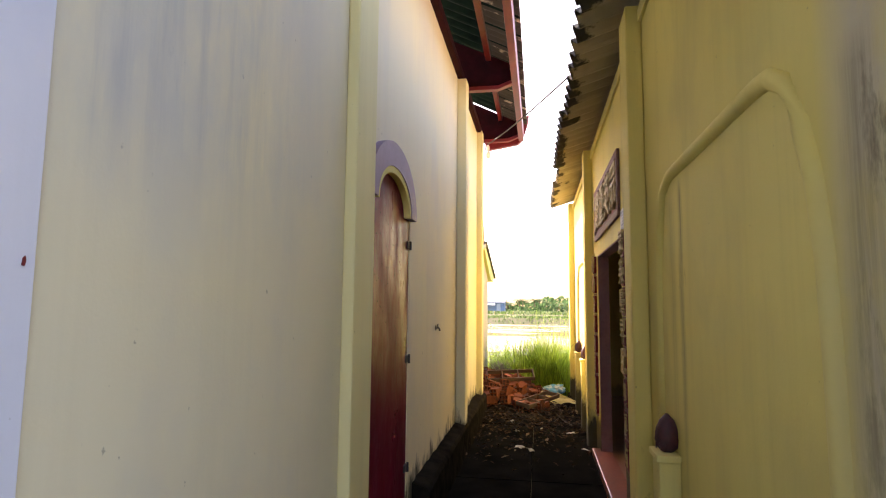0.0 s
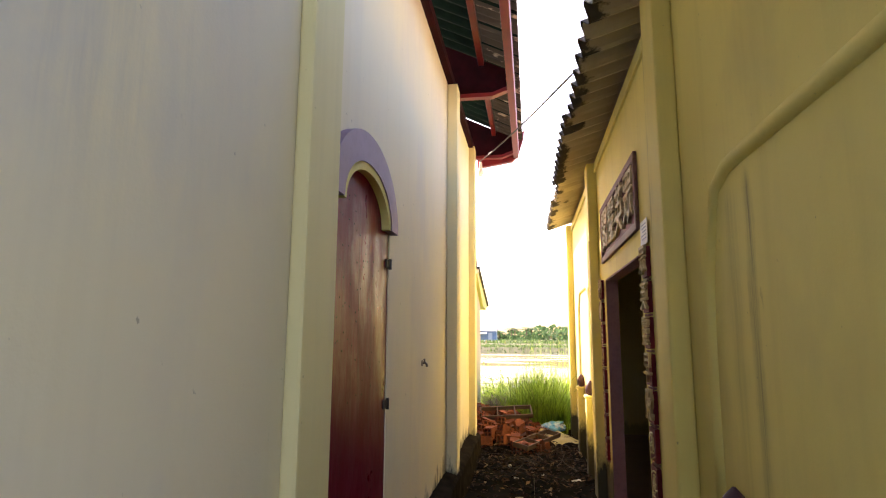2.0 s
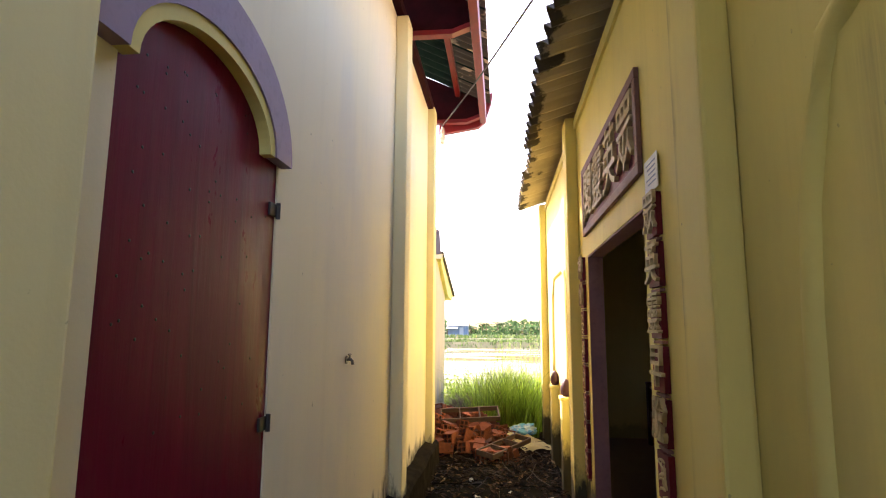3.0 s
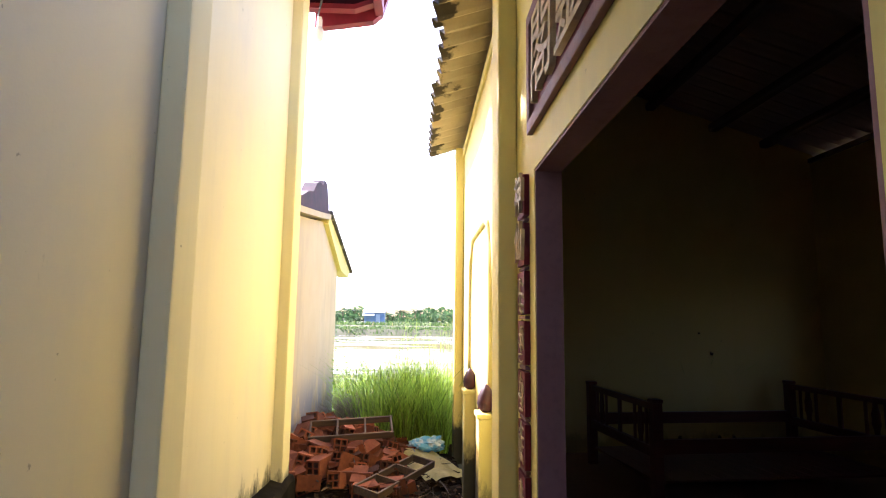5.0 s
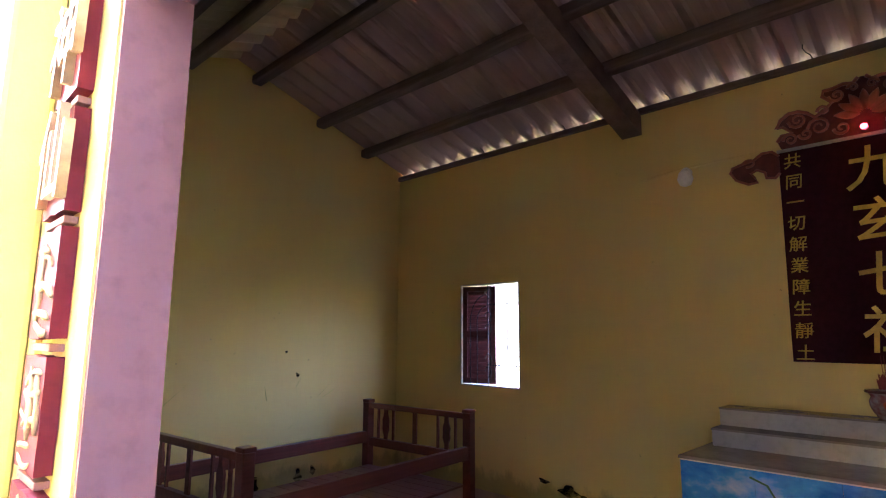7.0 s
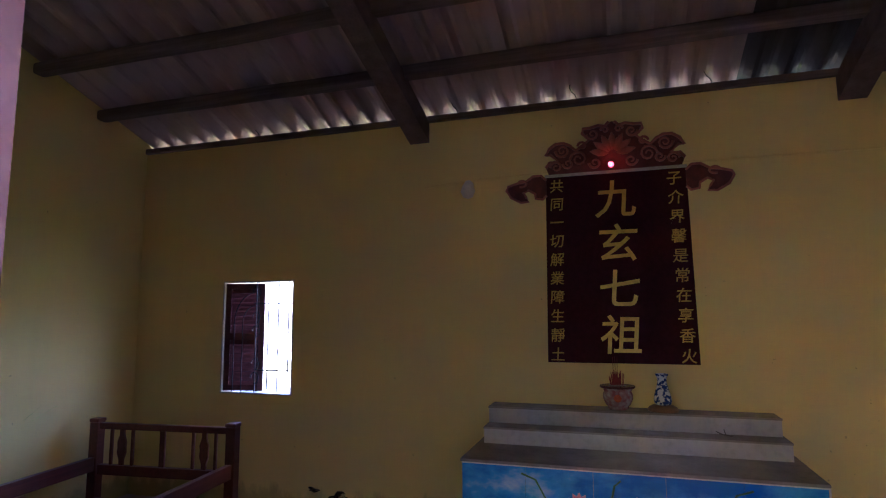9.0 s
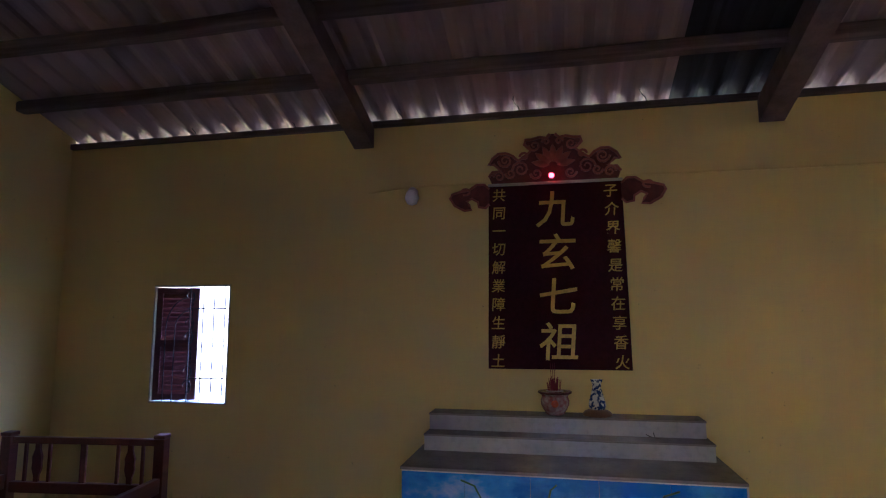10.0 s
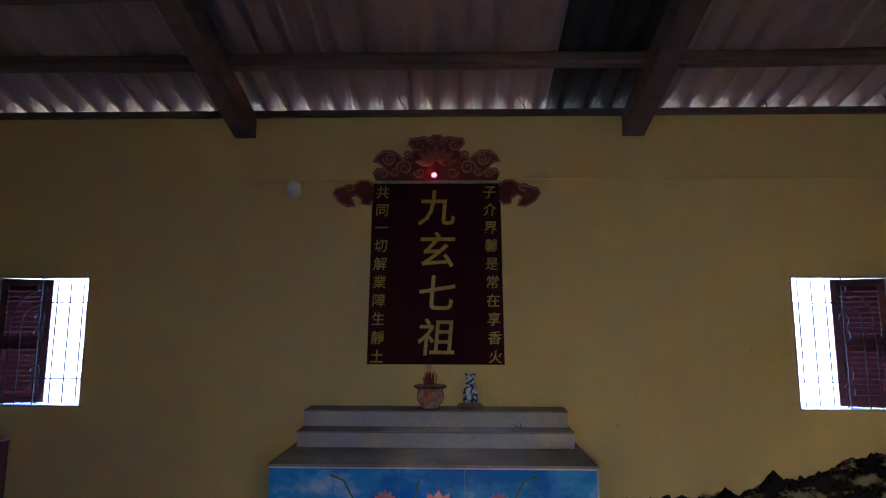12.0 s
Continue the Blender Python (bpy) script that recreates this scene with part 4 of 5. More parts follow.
part("body", turned([(0.045, 0.042), (0.056, 0.05), (0.060, 0.075), (0.054, 0.11), (0.040, 0.155), (0.030, 0.195), (0.032, 0.22), (0.043, 0.25), (0.039, 0.25), (0.026, 0.215)], 24), VASE, vase, smooth=True)
part("stand", turned([(0.10, 0.0), (0.104, 0.01), (0.092, 0.026), (0.07, 0.038), (0.05, 0.042)], 24), plain("stand_wood", (0.20, 0.10, 0.04), rough=0.5), vase, "round brown wooden stand", smooth=True)
single("dry_twig", joined(tube([(4.40, 5.30, 0.866), (4.38, 5.34, 0.875), (4.37, 5.38, 0.885)], 0.004, 5), tube([(4.38, 5.34, 0.875), (4.38, 5.35, 0.91)], 0.003, 5), tube([(4.37, 5.36, 0.88), (4.36, 5.40, 0.90)], 0.003, 5)), plain("twig", (0.08, 0.06, 0.05)), "dry twig lying on the altar step", "twig")


# scroll banner
CLOTH = plain("maroon_cloth", (0.075, 0.008, 0.016), (0.055, 0.006, 0.012), 0.7, 30, spec=0.2)
GOLD = plain("gold_paint", (0.70, 0.44, 0.035), (0.55, 0.33, 0.025), 0.45, 30, bump=0)
CARVED = plain("carved_red_wood", (0.40, 0.115, 0.07), (0.26, 0.07, 0.045), 0.4, 14, bump=0.5)
CARVED_BACK = plain("carved_ground", (0.17, 0.035, 0.03), (0.10, 0.022, 0.02), 0.7, 14, bump=0.3)


def banner():
    t = thing("scroll_banner", "maroon ancestral banner with gold brushed characters on the wall", "banner", at=(BACK, 5.95, 0))
    bm = bmesh.new()
    ny, nz = 8, 12
    rows = []
    for j in range(nz + 1):
        z = 2.70 - 1.415 * j / nz
        hw = 0.505 + 0.02 * j / nz
        rows.append([bm.verts.new((-0.012 - 0.006 * noise.noise(Vector((i * 0.7, j * 0.4, 0))), -hw + 2 * hw * i / ny, z)) for i in range(ny + 1)])
    for j in range(nz):
        for i in range(ny):
            bm.faces.new((rows[j][i], rows[j][i + 1], rows[j + 1][i + 1], rows[j + 1][i]))
    bmesh.ops.solidify(bm, geom=bm.faces[:], thickness=0.004)
    cloth = part("cloth", bm, CLOTH, t)
    face = (90, 0, -90)
    for k, ch in enumerate("九玄七祖"):
        lettering("big_character", ch, 0.30, GOLD, cloth, pose(-0.024, 0.0, 2.475 - 0.335 * k, *face), 0.002, "gold brushed character", weight=0.009)
    for k, ch in enumerate("共同一切解業障生靜土"):
        lettering("character", ch, 0.108, GOLD, cloth, pose(-0.024, 0.425 + 0.003 * k, 2.615 - 0.142 * k, *face), 0.002, weight=0.006)
    for k, ch in enumerate("子介界馨是常在享香火"):
        lettering("character", ch, 0.108, GOLD, cloth, pose(-0.024, -0.415 - 0.004 * k, 2.615 - 0.142 * k, *face), 0.002, weight=0.006)
    part("top_batten", block(-0.03, -0.001, -0.51, 0.51, 2.695, 2.715, 0.003), plain("batten", (0.5, 0.45, 0.38)), t)


banner()


def crest():
    """Carved crest over the banner: scrolled cloud outline, curled ribs and a rosette."""
    t = thing("carved_crest", "carved red-brown wooden crest with scrolled clouds", "carving", at=(BACK, 5.95, 2.72))
    half = [(0, 0.0), (0.48, 0.0), (0.50, 0.05), (0.47, 0.09), (0.41, 0.10), (0.46, 0.15), (0.50, 0.15), (0.47, 0.20), (0.42, 0.235), (0.36, 0.235), (0.31, 0.21), (0.27, 0.17), (0.22, 0.20), (0.17, 0.245), (0.22, 0.30), (0.21, 0.335), (0.16, 0.335), (0.10, 0.35), (0.05, 0.34), (0.02, 0.37), (0, 0.375)]
    out = half + [(-y, z) for y, z in half[::-1][1:-1]]
    part("board", prism(out, "x", -0.022, -0.001), CARVED_BACK, t, "dark red-brown carved ground")
    for s in (1, -1):
        rim = [(-0.03, s * y, z) for y, z in half[2:-1]]
        part("rim", tube(rim, 0.012, 6), CARVED, t, "raised carved edge", smooth=True)
        for (cy, cz, r, turns, dirn) in ((0.42, 0.05, 0.045, 1.4, 1), (0.37, 0.175, 0.055, 1.5, -1), (0.25, 0.10, 0.065, 1.5, 1), (0.14, 0.285, 0.045, 1.3, -1), (0.13, 0.06, 0.045, 1.3, -1), (0.33, 0.07, 0.04, 1.3, -1), (0.22, 0.20, 0.035, 1.2, 1), (0.05, 0.31, 0.03, 1.2, 1)):
            pts = []
            for k in range(16):
                a = k / 15 * turns * 2 * math.pi
                rr = r * (1 - 0.8 * k / 15)
                pts.append((-0.034, s * (cy + rr * math.cos(a * dirn)), cz + rr * math.sin(a * dirn)))
            part("scroll", tube(pts, 0.011, 6, [1 - 0.5 * k / 15 for k in range(16)]), CARVED, t, smooth=True)
    for k in range(7):
        a = math.pi * (0.06 + 0.88 * k / 6)
        petal = turned([(0.004, 0.0), (0.026, 0.035), (0.03, 0.07), (0.018, 0.11), (0.003, 0.14)], 10)
        for v in petal.verts:
            v.co.y *= 0.5
        bmesh.ops.transform(petal, matrix=Matrix.Translation((-0.03, 0, 0.12)) @ Matrix.Rotation(math.pi / 2 - a, 4, "X") @ Matrix.Rotation(math.pi / 2, 4, "Z") @ Matrix.Translation((0, 0, 0.03)), verts=petal.verts[:])
        part("petal", petal, CARVED, t, "carved flower petal", smooth=True)
    for s in (1, -1):
        o = [(0.50, -0.02), (0.54, 0.02), (0.60, 0.02), (0.66, -0.02), (0.73, -0.03), (0.80, -0.05), (0.815, -0.08), (0.78, -0.14), (0.70, -0.185), (0.64, -0.18), (0.66, -0.14), (0.68, -0.11), (0.64, -0.09), (0.59, -0.12), (0.585, -0.16), (0.53, -0.17), (0.50, -0.14)]
        o = [(y, z - 0.025) for y, z in o]
        wing = part("bat_wing", prism([(s * y, z) for y, z in (o if s > 0 else o[::-1])], "x", -0.022, -0.002), CARVED_BACK, t, "carved bat-shaped side piece")
        part("rim", tube([(-0.024, s * y, z) for y, z in o], 0.010, 6), CARVED, wing, smooth=True)
        eye = [(-0.026, s * (0.69 + 0.035 * math.cos(q)), -0.06 + 0.025 * math.sin(q)) for q in [2 * math.pi * k / 12 for k in range(11)]]
        part("scroll", tube(eye, 0.009, 6), CARVED, wing, smooth=True)


crest()
LED = bpy.data.materials.new("red_led")
LED.use_nodes = True
LED.node_tree.nodes["Principled BSDF"].inputs["Base Color"].default_value = (1, 0.05, 0.04, 1)
LED.node_tree.nodes["Principled BSDF"].inputs["Emission Color"].default_value = (1, 0.03, 0.03, 1)
LED.node_tree.nodes["Principled BSDF"].inputs["Emission Strength"].default_value = 0.5
led = thing("indicator_lamp", "small glowing red lamp at the foot of the crest", "lamp", at=(BACK - 0.045, 5.965, 2.755))
lens = part("lens", turned([(0.016, 0.0), (0.02, 0.006), (0.016, 0.018), (0.004, 0.024)], 14), LED, led, "glowing red lens")
lens.matrix_local = pose(0, 0, 0, 0, -90, 0)
part("socket", tube([(0.0, 0, 0), (0.016, 0, 0)], 0.022, 14), METAL, led)
bulb = thing("wall_bulb", "dusty white bulb in a wall socket", "lamp", at=(BACK, 7.07, 2.635))
part("socket", tube([(0, 0, 0.05), (-0.05, 0, 0.05)], 0.035, 14), WHITE, bulb)
globe = part("bulb", turned([(0.004, -0.07), (0.04, -0.055), (0.058, -0.01), (0.045, 0.035), (0.025, 0.06)], 18), WHITE, bulb, smooth=True)
globe.matrix_local = pose(-0.06, 0, 0, 0, 0, 0)
single("wall_cable", joined(tube([(BACK - 0.008, 7.45, 2.69), (BACK - 0.008, 7.13, 2.72), (BACK - 0.008, 6.5, 2.735), (BACK - 0.008, 5.3, 2.735), (BACK - 0.008, 4.2, 2.725), (BACK - 0.008, 2.0, 2.74)], 0.008, 6)), INSIDE, "thin painted-over cable along the wall", "cable")


# soot on the rear wall where votive paper is burnt
def soot():
    top = [(4.45, 0.30), (4.2, 0.34), (3.9, 0.36), (3.62, 0.40), (3.45, 0.52), (3.3, 0.46), (3.1, 0.53), (2.9, 0.62), (2.6, 0.66), (2.2, 0.64), (1.9, 0.56), (1.52, 0.50)]
    out = []
    n = 150
    for k in range(n + 1):
        y = 4.45 - 2.93 * k / n
        a = max(i for i in range(len(top)) if top[i][0] >= y - 1e-6)
        p, q = top[a], top[min(a + 1, len(top) - 1)]
        f = 0 if p == q else (p[0] - y) / (p[0] - q[0])
        z = p[1] + (q[1] - p[1]) * f
        out.append((y, z + 0.05 * noise.noise(Vector((y * 9, 0, 0))) + 0.03 * noise.noise(Vector((y * 31, 2, 0)))))
    return prism(out + [(1.52, 0.02), (4.45, 0.02)], "x", BACK - 0.003, BACK - 0.0005)


SOOT, nt, b, co = surface("black_soot", 0.95, spec=0.1)
f = noise_of(nt, stretched(nt, co, 1, 7, 11), 1.0, 5, 0.65)
nt.links.new(ramp(nt, f, [(0.56, (0.018, 0.015, 0.013)), (0.66, (0.16, 0.13, 0.08))]), b.inputs["Base Color"])
clear = nt.nodes.new("ShaderNodeBsdfTransparent")
blend = nt.nodes.new("ShaderNodeMixShader")
nt.links.new(ramp(nt, noise_of(nt, stretched(nt, co, 1, 5, 8), 1.0, 6, 0.7), [(0.47, (1, 1, 1)), (0.60, (0.15, 0.15, 0.15))]), blend.inputs[0])
nt.links.new(clear.outputs[0], blend.inputs[1])
nt.links.new(b.outputs[0], blend.inputs[2])
nt.links.new(blend.outputs[0], nt.nodes["Material Output"].inputs[0])
structure("trim_soot", soot(), SOOT, "black flaking soot and mould on the foot of the rear wall")
for k, (y, z, w) in enumerate(((4.62, 0.27, 0.05), (4.75, 0.25, 0.03), (4.55, 0.32, 0.02), (8.2, 0.16, 0.09), (8.05, 0.12, 0.06), (8.45, 0.20, 0.05))):
    out = [(y + w * (1 + 0.4 * math.sin(3 * a + k)) * math.cos(a), z + 0.4 * w * (1 + 0.4 * math.cos(2 * a + k)) * math.sin(a)) for a in [2 * math.pi * i / 14 for i in range(14)]]
    structure("trim_soot_flake", prism(out, "x", BACK - 0.003, BACK - 0.0005), SOOT, "black flake of peeling damp plaster")
for k, (x, z, w) in enumerate(((3.27, 1.28, 0.012), (3.40, 1.06, 0.018), (3.61, 0.15, 0.03), (3.45, 0.12, 0.04), (3.0, 0.10, 0.05))):
    out = [(x + w * (1 + 0.4 * math.sin(3 * a + k)) * math.cos(a), z + 1.3 * w * (1 + 0.4 * math.cos(2 * a + k)) * math.sin(a)) for a in [2 * math.pi * i / 12 for i in range(12)]]
    structure("trim_wall_mark", prism(out, "y", Y1 - 0.003, Y1 - 0.0005), SOOT, "small dark scuff on the gable wall")

# ---- outdoors beyond the alley ----
shed = thing("shed", "small cream plastered outbuilding with a stepped purple ridge end", "building")
SX = -1.08
part("gable_wall", prism([(8.9, -0.1), (12.65, -0.1), (12.65, 2.10), (11.35, 2.62), (10.6, 2.52), (9.8, 2.42), (8.9, 2.32)], "x", SX - 0.15, SX), SHED_WALL, shed, "cream plaster with grey flaked patches")
part("side_wall", block(-4.2, SX - 0.15, 12.5, 12.65, -0.1, 2.08), SHED_WALL, shed)
part("near_wall", block(-4.2, SX - 0.15, 8.9, 9.05, -0.1, 2.2), SHED_WALL, shed)
part("rear_wall", block(-4.3, -4.2, 8.9, 12.65, -0.1, 2.1), SHED_WALL, shed)
part("verge", prism([(11.38, 2.60), (12.65, 2.10), (13.5, 2.06), (13.66, 2.17), (11.44, 2.73)], "x", SX - 0.1, SX + 0.06), YELLOW_TRIM, shed, "yellow rendered verge")
part("verge_cap", prism([(11.40, 2.735), (13.66, 2.175), (13.72, 2.15), (13.74, 2.19), (11.42, 2.78)], "x", SX - 0.2, SX + 0.10), FIBRO, shed, "grey weathered verge tiles")
part("roof_slope", prism([(11.3, 2.73), (13.6, 2.15), (13.6, 2.10), (11.3, 2.68)], "x", -4.4, SX - 0.11), FIBRO, shed, "grey weathered roof")
part("roof_slope_near", prism([(11.3, 2.73), (8.7, 2.28), (8.7, 2.23), (11.3, 2.68)], "x", -4.4, SX - 0.16), FIBRO, shed, "grey weathered roof")
PLUM = plain("purple_ridge", (0.060, 0.018, 0.030), (0.03, 0.014, 0.02), 0.8, 8)
part("ridge_end", prism([(9.2, 2.44), (9.8, 2.51), (10.64, 2.62), (11.44, 2.735), (11.42, 2.86), (11.26, 3.09), (11.06, 3.09), (10.97, 3.00), (10.78, 3.00), (10.58, 2.94), (10.40, 2.80), (10.12, 2.74), (9.8, 2.62), (9.2, 2.56)], "x", SX - 0.10, SX + 0.05), PLUM, shed, "stepped purple ridge ornament")
part("ridge_ledge", prism([(9.2, 2.37), (9.8, 2.44), (10.64, 2.55), (11.42, 2.66), (11.44, 2.73), (10.64, 2.615), (9.8, 2.505), (9.2, 2.435)], "x", SX - 0.1, SX + 0.085), SHED_WALL, shed, "stained cream ledge")

# bricks: hollow clay blocks with four or six square holes
def brick_mesh(ny, nz, L=0.125):
    """A hollow block along x: ny by nz recessed square holes in both ends, scored sides."""
    web, hole, deep = 0.014, 0.040, 0.045
    ys = [0.0]
    for k in range(ny):
        ys += [ys[-1] + web, ys[-1] + web + hole]
    ys.append(ys[-1] + web)
    zs = [0.0]
    for k in range(nz):
        zs += [zs[-1] + web, zs[-1] + web + hole]
    zs.append(zs[-1] + web)
    ys, zs = [v - ys[-1] / 2 for v in ys], [v - zs[-1] / 2 for v in zs]
    bm = bmesh.new()
    dark = []
    for sx in (-1, 1):
        grid = [[bm.verts.new((sx * L, y, z)) for z in zs] for y in ys]
        for i in range(len(ys) - 1):
            for j in range(len(zs) - 1):
                ring = [grid[i][j], grid[i + 1][j], grid[i + 1][j + 1], grid[i][j + 1]]
                if i % 2 and j % 2:
                    inner = [bm.verts.new((sx * (L - deep), v.co.y * 0.98, v.co.z * 0.98)) for v in ring]
                    for k in range(4):
                        dark.append(bm.faces.new((ring[k], ring[(k + 1) % 4], inner[(k + 1) % 4], inner[k])))
                    dark.append(bm.faces.new(inner))
                else:
                    bm.faces.new(ring)
        if sx < 0:
            first = grid
    n, m = len(ys) - 1, len(zs) - 1
    loop = [(i, 0) for i in range(n)] + [(n, j) for j in range(m)] + [(i, m) for i in range(n, 0, -1)] + [(0, j) for j in range(m, 0, -1)]
    for k in range(len(loop)):
        p, q = loop[k], loop[(k + 1) % len(loop)]
        bm.faces.new((first[p[0]][p[1]], first[q[0]][q[1]], grid[q[0]][q[1]], grid[p[0]][p[1]]))
    for f in dark:
        f.material_index = 1
    me = mesh_of("brick", bm)
    me.materials.append(BRICK)
    me.materials.append(HOLE)
    return me


BRICKS = [brick_mesh(2, 2), brick_mesh(2, 3), brick_mesh(2, 2, 0.10)]
rb = random.Random(11)


def heap_height(x, y):
    """The heap leans on the temple corner and runs out towards the alley's middle."""
    return 0.40 * max(0, 1 - (max(0.0, x + 0.82) / 0.85) ** 1.6) * max(0, 1 - abs((y - 9.95) / 1.15) ** 1.8)


for k in range(115):
    x = -0.92 + 1.0 * rb.random() ** 1.25
    y = rb.uniform(8.95, 10.75)
    if y < 8.75 + 0.2 and x < -0.7:
        continue
    z = -0.03 + heap_height(x, y) * rb.uniform(0.75, 1.0) + rb.uniform(0.0, 0.04)
    ob = new("brick", BRICKS[rb.choice((0, 0, 1, 1, 2))])
    ob.matrix_world = pose(x, y, z, rb.uniform(-25, 25) + rb.choice((0, 0, 90)), rb.uniform(-26, 26), rb.choice((90, 75, 105, 60, 120, 0, 30)) + rb.uniform(-18, 18))
    tagged(ob, "loose orange hollow clay brick in a heap", "brick", "heap of hollow bricks")
bm = bmesh.new()
n = 26
rows = []
for j in range(n + 1):
    row = []
    for i in range(n + 1):
        x, y = (-0.80 if j < 7 else -1.07) + (1.38 if j < 7 else 1.65) * i / n, 8.0 + 3.0 * j / n
        row.append(bm.verts.new((x, y, -0.06 + 0.8 * heap_height(x, y) + 0.035 * noise.noise(Vector((x * 6, y * 6, 0))))))
    rows.append(row)
for j in range(n):
    for i in range(n):
        bm.faces.new((rows[j][i], rows[j][i + 1], rows[j + 1][i + 1], rows[j + 1][i]))
structure("ground_rubble", bm, MUD, "muddy rubble and rotting leaves at the alley's end, coloured darker for shade")


def tray(name, at, rz, rx, L=0.62, W=0.22):
    t = thing(name, "weathered timber tray frame lying on the brick heap", "timber frame", "broken timber frames")
    t.matrix_world = at @ pose(0, 0, 0, rx, 0, rz)
    T = wood("grey_timber", (0.12, 0.075, 0.045), (0.055, 0.035, 0.024), 0.8, along="x")
    for y in (-W / 2, W / 2):
        part("side_board", block(-L / 2, L / 2, y - 0.009, y + 0.009, 0, 0.06, 0.002), T, t)
    for x in (-L / 2 + 0.01, -L / 6, L / 6, L / 2 - 0.01):
        part("cross_board", block(x - 0.008, x + 0.008, -W / 2 + 0.009, W / 2 - 0.009, 0, 0.06, 0.002), T, t)
    return t


tray("timber_frame", pose(-0.44, 9.62, 0.36, 0, -3, 0), 6, 22, 0.76, 0.26)
tray("timber_frame", pose(0.0, 9.15, 0.07, 0, -8, 0), 58, 14, 0.86, 0.22)
# yellow board, plastic bag, papers
bm = bmesh.new()
rows = [[bm.verts.new((-0.20 + 0.40 * i / 8, -0.50 + 1.0 * j / 10, 0.03 * math.sin(i * 0.6) + 0.03 * noise.noise(Vector((i * 0.5, j * 0.5, 2))))) for i in range(9)] for j in range(11)]
for j in range(10):
    for i in range(8):
        if (i, j) not in ((0, 0), (8, 0), (0, 9), (7, 9), (7, 0)):
            bm.faces.new((rows[j][i], rows[j][i + 1], rows[j + 1][i + 1], rows[j + 1][i]))
bmesh.ops.solidify(bm, geom=bm.faces[:], thickness=0.006)
single("old_board", bm, plain("yellow_board", (0.55, 0.47, 0.20), (0.45, 0.38, 0.18), 0.7, 6), "warped yellow sheet lying on the rubble", "board", at=pose(0.29, 9.85, 0.03, 2, -8, 22))
single("blue_board", block(-0.16, 0.16, -0.12, 0.12, 0, 0.01, 0.003), plain("faded_blue", (0.20, 0.28, 0.42), (0.15, 0.22, 0.34), 0.6, 8), "faded blue board lying in the rubble", "board", at=pose(-0.02, 10.25, 0.05, 10, 0, 15))
BAG, nt, b, co = surface("blue_plastic_bag", 0.25)
f = noise_of(nt, co, 12, 4)
nt.links.new(ramp(nt, f, [(0.45, (0.14, 0.42, 0.75)), (0.62, (0.60, 0.72, 0.84))]), b.inputs["Base Color"])
bm = bmesh.new()
bmesh.ops.create_icosphere(bm, subdivisions=4, radius=1)
for v in bm.verts:
    q = 1 + 0.28 * noise.noise(v.co * 1.8) + 0.30 * abs(noise.noise(v.co * 3.5)) + 0.2 * abs(noise.noise(v.co * 8))
    v.co = Vector((v.co.x * 0.17 * q, v.co.y * 0.12 * q, max(-0.05, v.co.z * 0.085 * q)))
single("plastic_bag", bm, BAG, "crumpled pale blue plastic bag on the rubble", "bag", at=pose(0.28, 10.42, 0.07))
rl = random.Random(17)
SCRAP = plain("white_scrap", (0.62, 0.60, 0.55), (0.45, 0.42, 0.36), 0.8, 20)
for k in range(7):
    bm = bmesh.new()
    w = rl.uniform(0.015, 0.04)
    rows = [[bm.verts.new((w * (i - 1.5), w * (j - 1.5) * 0.7, 0.02 * rl.random())) for i in range(4)] for j in range(4)]
    for j in range(3):
        for i in range(3):
            bm.faces.new((rows[j][i], rows[j][i + 1], rows[j + 1][i + 1], rows[j + 1][i]))
    bmesh.ops.solidify(bm, geom=bm.faces[:], thickness=0.002)
    single("paper_scrap", bm, SCRAP, "torn dirty white scrap of paper on the ground", "litter", "litter in the alley", at=pose(rl.uniform(-0.6, 0.5), rl.uniform(6.5, 9.3), -0.02 + 0.01 * k / 9, rl.uniform(-10, 10), rl.uniform(-10, 10), rl.uniform(0, 360)))


def twigs():
    bms = []
    for k in range(34):
        x, y, a = rl.uniform(-0.65, 0.5), rl.uniform(7.6, 10.2), rl.uniform(0, 6.3)
        hgt = 0.8 * heap_height(x, y)
        L, z = rl.uniform(0.12, 0.45), hgt - 0.01
        c, q = math.cos(a), math.sin(a)
        bms.append(tube([(x, y, z + 0.02), (x + 0.5 * L * c, y + 0.5 * L * q, z + 0.03 + rl.uniform(0, 0.04)), (x + L * c * 0.9, y + L * q, z + rl.uniform(0.02, 0.10))], rl.uniform(0.003, 0.008), 5, [1, 0.8, 0.5]))
    return joined(*bms)


single("twigs", twigs(), plain("dry_twig_bark", (0.04, 0.028, 0.02), rough=0.9), "dry twigs and sticks scattered over the rubble", "twigs", kind="stuff")


# dead leaves: uncountable litter
def leaf_litter():
    bm = bmesh.new()
    for k in range(2600):
        y = 5.6 + 4.6 * rl.random() ** 0.42
        x = rl.uniform(-0.74, 0.56)
        hgt = 0.8 * heap_height(x, y)
        m = Matrix.Translation((x, y, -0.025 + hgt + rl.uniform(0, 0.03))) @ Euler((rl.uniform(-0.5, 0.5), rl.uniform(-0.5, 0.5), rl.uniform(0, 6.3))).to_matrix().to_4x4()
        s = rl.uniform(0.018, 0.045)
        vs = [bm.verts.new(m @ Vector(p)) for p in ((0, -s, 0), (s * 0.45, 0, 0.006), (0, s, 0.0), (-s * 0.45, 0, 0.006))]
        bm.faces.new(vs)
    return bm


